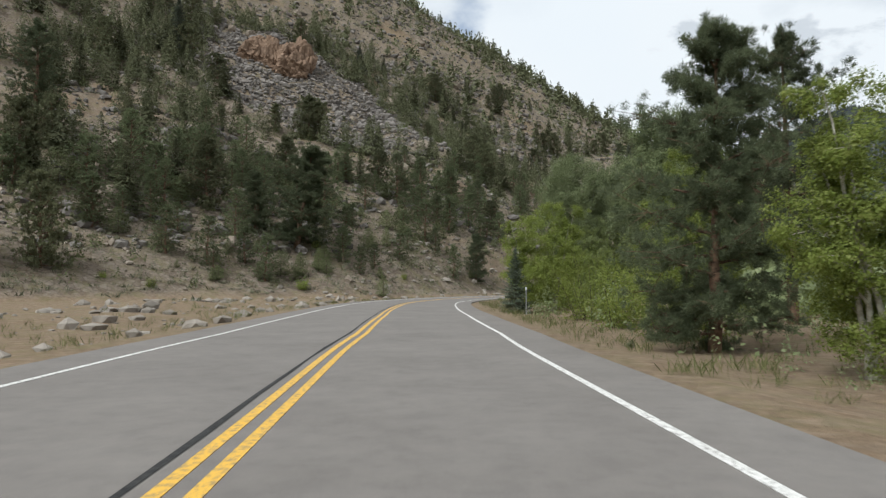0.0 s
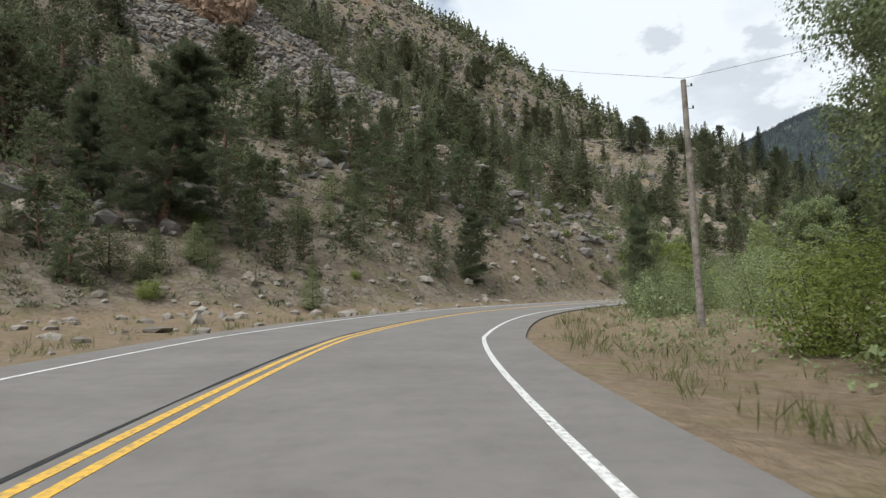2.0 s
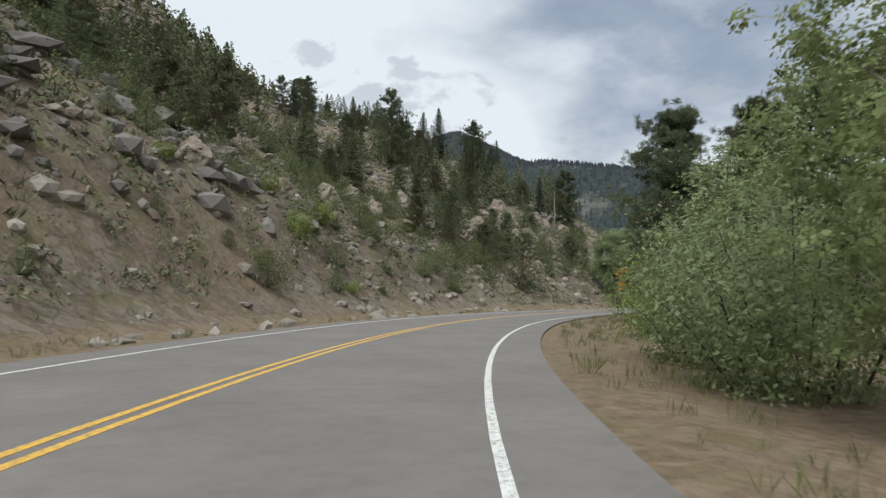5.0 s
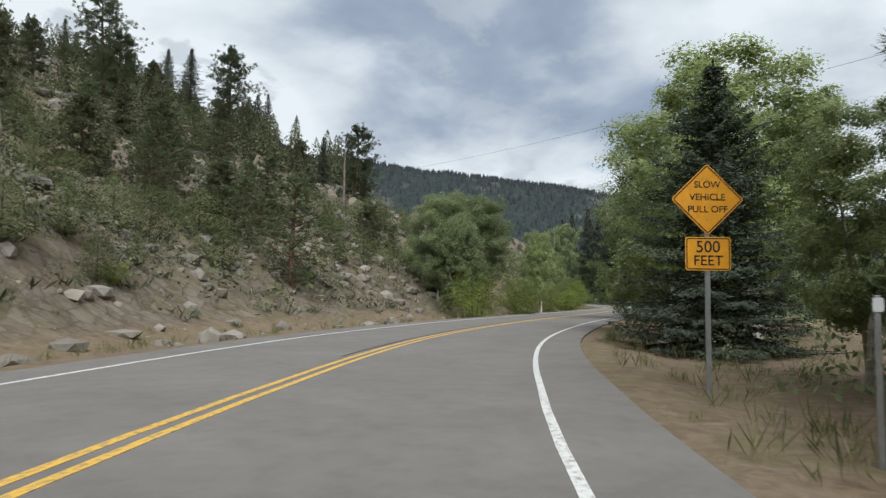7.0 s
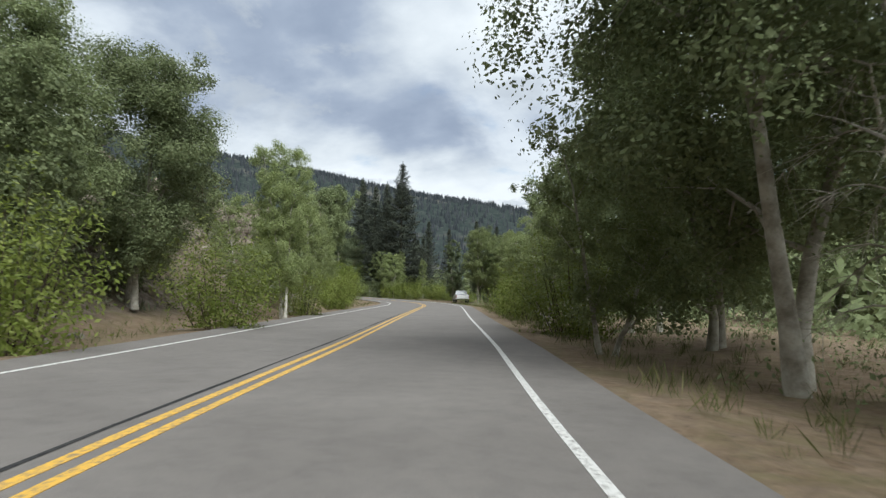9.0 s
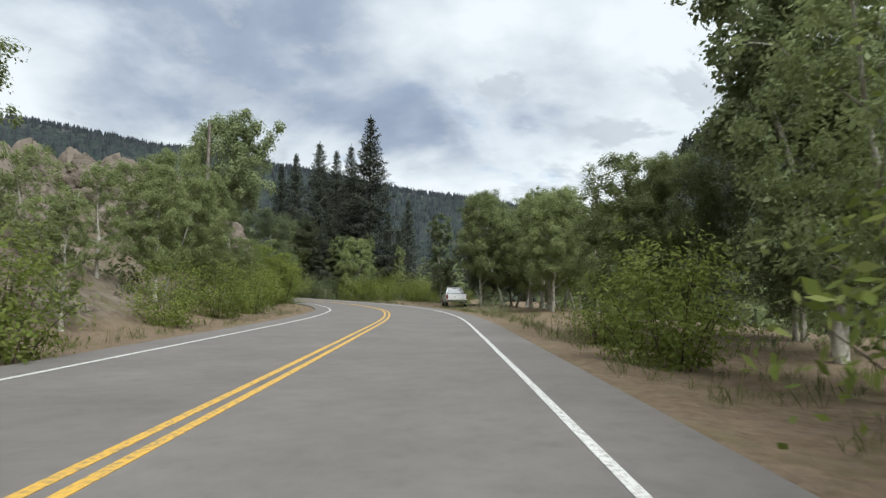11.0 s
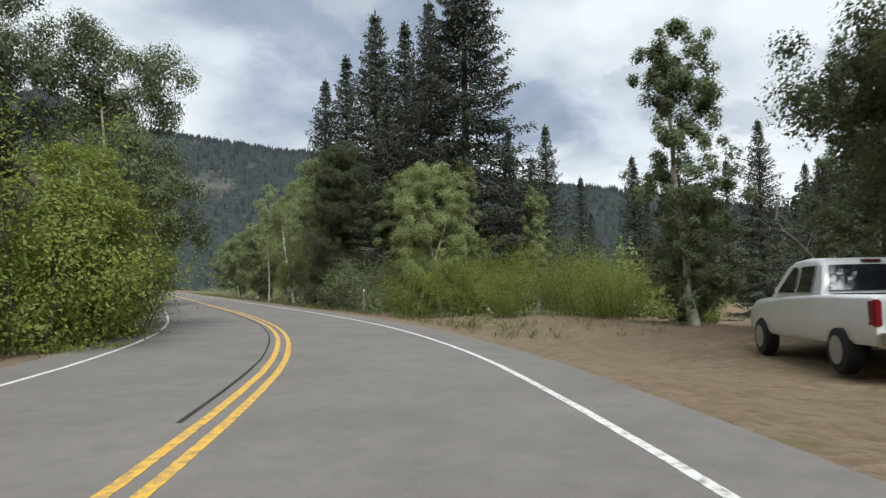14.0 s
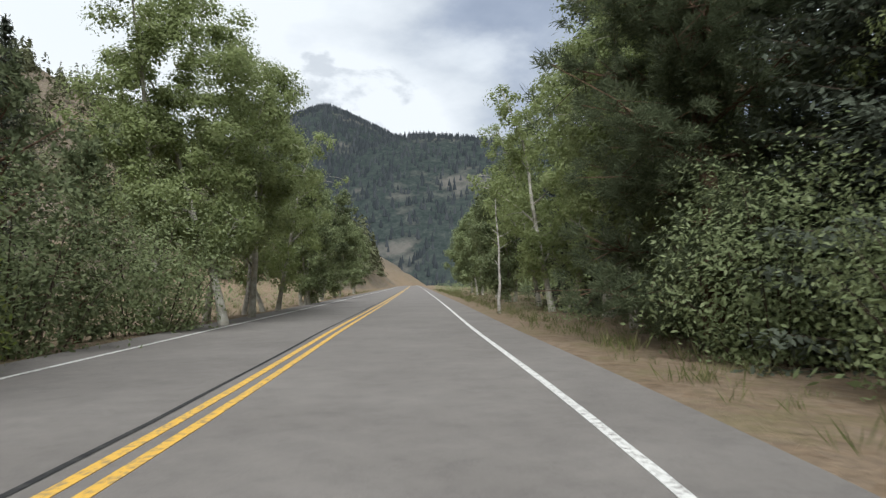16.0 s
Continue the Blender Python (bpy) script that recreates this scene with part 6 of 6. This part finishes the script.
utility_pole(10.0, 61.3, 9.2, radians(-2.5), radians(-8), "weathered grey wooden utility pole among roadside trees")
utility_pole(93.2, 181.9, 7.5, 0.0, 0.0, "weathered wooden utility pole on the rocky spur")
utility_pole(20.0, 228.0, 9.0, 0.0, 0.0, "weathered wooden utility pole high on the slope")
far_pole = utility_pole(46.5, 111.6, 8.2, 0.0, radians(50), "grey wooden utility pole with a crossarm among trees")
part("crossarm", *tube([(0, -1.2, 7.7), (0, 0, 7.7), (0, 1.2, 7.7)], [0.06, 0.07, 0.06], 4), POLE_WOOD, far_pole)
utility_pole(138.3, 178.9, 12.6, 0.02, 0.0, "weathered wooden utility pole behind roadside trees")


def cable(a, b, sag):
    a, b = np.array(a, float), np.array(b, float)
    q = np.linspace(0, 1, 25)
    P = a + (b - a) * q[:, None]
    P[:, 2] -= sag * 4 * q * (1 - q)
    v, f = tube(P, np.full(25, 0.008), 5)
    tagged(mesh_object("overhead_cable", v, f, WIRE), "thin dark overhead power cable between poles", "cable", "overhead cables")


cable((9.6, 61.3, 9.0), (20, 228, 67), 0.8)
cable((9.6, 61.3, 9.0), (60, -20, 9), 1.6)
cable((93.2, 182, 16.2), (66, 108, 12), 1.0)


def delineator(x, y):
    z = float(height(np.array([x]), np.array([y]))[0])
    o = new("delineator_post")
    o.location = (x, y, z + 0.2)
    s, d = road_coords(np.array([x]), np.array([y]))
    k = int(s[0] / 2)
    g = CENTRE[min(k + 2, len(CENTRE) - 1)] - CENTRE[k]
    o.rotation_euler = (0, 0, math.atan2(g[1], g[0]) - math.pi / 2)
    b = bmesh.new()
    bmesh.ops.create_cube(b, size=1)
    bmesh.ops.scale(b, vec=(0.05, 0.02, 1.5), verts=b.verts)
    bmesh.ops.bevel(b, geom=b.edges[:], offset=0.004, segments=1, affect="EDGES")
    p = bm_part("post", b, STEEL, o); p.location = (0, 0, 0.5)
    r = bm_part("reflector", plate(0.09, 0.12, 0.006, 0.015), CAR_WHITE, o, "white reflector"); r.location = (0, -0.02, 1.17)
    tagged(o, "slim steel roadside marker post with a white reflector", "marker post", "roadside marker posts")


for x, y in ((4.3, 35.9), (42.4, 116.6), (181.4, 194.1)):
    delineator(x, y)


def loft(sections, close=True):
    """A body skinned through cross-sections of equal point counts."""
    bm = bmesh.new()
    rings = [[bm.verts.new(p) for p in s] for s in sections]
    n = len(rings[0])
    for a, b in zip(rings, rings[1:]):
        for i in range(n):
            bm.faces.new((a[i], a[(i + 1) % n], b[(i + 1) % n], b[i]))
    if close:
        bm.faces.new(rings[0][::-1]); bm.faces.new(rings[-1])
    bmesh.ops.recalc_face_normals(bm, faces=bm.faces)
    return bm


def block(x0, x1, y0, y1, z0, z1, bev=0.03):
    bm = bmesh.new()
    bmesh.ops.create_cube(bm, size=1)
    bmesh.ops.scale(bm, vec=(x1 - x0, y1 - y0, z1 - z0), verts=bm.verts)
    bmesh.ops.translate(bm, vec=((x0 + x1) / 2, (y0 + y1) / 2, (z0 + z1) / 2), verts=bm.verts)
    if bev:
        bmesh.ops.bevel(bm, geom=bm.edges[:], offset=bev, segments=2, affect="EDGES")
    return bm


def arch(y, w, z0, z1, round_=0.16, n=7, tuck=0.0):
    """A rounded cross-section of a car body, from one sill over the top to the other."""
    pts = []
    for side in (-1, 1):
        q = []
        q.append((side * (w - 0.05), y, z0))
        q.append((side * w, y, z0 + 0.12 * (z1 - z0)))
        q.append((side * (w + 0.01), y, z0 + 0.5 * (z1 - z0)))
        for k in range(n):
            a = math.pi / 2 * k / (n - 1)
            q.append((side * (w - tuck - round_ + round_ * math.cos(a)), y, z1 - round_ * 0.7 + round_ * 0.7 * math.sin(a)))
        pts += q if side < 0 else q[::-1]
    return pts


def soft(ob, turn=40):
    """Smooth faces with crisp creases."""
    for p in ob.data.polygons:
        p.use_smooth = True
    ob.data.set_sharp_from_angle(angle=radians(turn))
    return ob


def pane(corners, thick, inward):
    """A thin glass pane through four corners."""
    g = bmesh.new()
    f = g.faces.new([g.verts.new(p) for p in corners])
    r = bmesh.ops.extrude_face_region(g, geom=[f])
    bmesh.ops.translate(g, vec=Vector(inward) * thick, verts=[v for v in r["geom"] if isinstance(v, bmesh.types.BMVert)])
    bmesh.ops.recalc_face_normals(g, faces=g.faces)
    return g


def pickup():
    """A crew-cab pickup, y forward."""
    car = new("pickup_truck")
    car.matrix_basis = pose(164.6, 169.95, float(height(np.array([164.6]), np.array([169.95]))[0]), 0, 0, -65)
    W = 0.99
    soft(bm_part("body", loft([arch(-2.86, W - 0.05, 0.58, 1.24, 0.10), arch(-2.78, W - 0.01, 0.52, 1.27, 0.10), arch(-0.95, W, 0.48, 1.27, 0.10), arch(0.2, W + 0.01, 0.46, 1.24, 0.12),
                               arch(1.3, W, 0.46, 1.22, 0.18), arch(2.2, W - 0.02, 0.48, 1.17, 0.22), arch(2.62, W - 0.07, 0.5, 1.08, 0.26), arch(2.82, W - 0.16, 0.56, 0.92, 0.22)]), CAR_WHITE, car))

    def house(y, z):
        w, r = W - 0.04, min(0.17, (z - 1.18) * 0.6)
        top = w - 0.27 * (z - 0.7 * r - 1.18)
        q = [(w, y, 1.18)] + [(top - r + r * math.cos(a), y, z - 0.7 * r + 0.7 * r * math.sin(a)) for a in np.linspace(0, math.pi / 2, 7)]
        return [(-px, py, pz) for px, py, pz in q] + q[::-1]
    cabin = soft(bm_part("cab", loft([house(y, z) for y, z in ((-1.02, 1.26), (-0.97, 1.5), (-0.80, 1.84), (-0.55, 1.90), (0.0, 1.925), (0.45, 1.90), (0.70, 1.83), (1.05, 1.52), (1.32, 1.25))]), CAR_WHITE, car), 55)
    for side in (-1, 1):
        lo, hi = side * (W - 0.055), side * (W - 0.18)
        for y0, y1, cut in ((-0.66, -0.02, 0.0), (0.06, 0.82, 0.42)):
            rim = [(lo, y0, 1.30), (lo, y1 + 0.10 * (cut > 0), 1.30), (hi, y1 - cut, 1.765), (hi, y0 + 0.05, 1.765)]
            bm_part("side_window", pane(rim, 0.03, (-side, 0, -0.2)), CAR_GLASS, cabin, "dark tinted side window")
            v, f = tube([*rim, rim[0]], [0.012] * 5, 5)
            part("window_trim", v, f, CHROME, cabin)
        bm_part("door_handle", block(side * 1.0 - 0.015, side * 1.0 + 0.03, -0.5, -0.32, 1.12, 1.16, 0.012), CAR_WHITE, car)
        bm_part("door_handle", block(side * 1.0 - 0.015, side * 1.0 + 0.03, 0.22, 0.40, 1.12, 1.16, 0.012), CAR_WHITE, car)
        soft(bm_part("wing_mirror", block(min(side * 1.02, side * 1.22), max(side * 1.02, side * 1.22), 0.80, 0.92, 1.22, 1.44, 0.045), CAR_BLACK, car))
        bm_part("tail_lamp", block(side * 0.93 - 0.06, side * 0.93 + 0.07, -2.885, -2.70, 0.80, 1.20, 0.025), CAR_RED, car, "red tail lamp")
        for y in (-1.75, 1.75):
            t = bmesh.new()
            bmesh.ops.create_cone(t, cap_ends=True, segments=28, radius1=0.39, radius2=0.39, depth=0.26)
            bmesh.ops.bevel(t, geom=[e for e in t.edges if len(e.link_faces) == 2 and e.calc_face_angle() > 1], offset=0.04, segments=2, affect="EDGES")
            w = soft(bm_part("wheel", t, CAR_BLACK, car, "black tyre"))
            w.matrix_basis = pose(side * 0.90, y, 0.39, 0, 90, 0)
            h = bmesh.new()
            bmesh.ops.create_cone(h, cap_ends=True, segments=20, radius1=0.23, radius2=0.19, depth=0.03)
            hub = bm_part("rim", h, STEEL, w)
            hub.location = (0, 0, side * 0.135)
    rear = [(-0.80, -1.04, 1.34), (0.80, -1.04, 1.34), (0.70, -0.868, 1.775), (-0.70, -0.868, 1.775)]
    bm_part("rear_window", pane(rear, 0.04, (0, 1, -0.3)), CAR_GLASS, cabin, "dark tinted rear window")
    bm_part("third_brake_lamp", block(-0.16, 0.16, -0.86, -0.80, 1.825, 1.86, 0.01), CAR_RED, cabin, "red brake lamp")
    bm_part("sticker", block(-0.62, -0.54, -0.95, -0.926, 1.60, 1.64, 0.0), CAR_WHITE, cabin, "small white sticker")
    bm_part("bed_floor", block(-0.8, 0.8, -2.7, -1.05, 1.272, 1.282, 0.0), CAR_BLACK, car)
    bm_part("bumper", block(-0.95, 0.95, -3.0, -2.82, 0.5, 0.72, 0.03), CHROME, car, "chrome rear bumper")
    bm_part("tailgate", block(-0.84, 0.84, -2.89, -2.84, 0.74, 1.22, 0.02), CAR_WHITE, car)
    tagged(car, "white crew-cab pickup truck parked on the gravel pull-off", "pickup truck")


pickup()
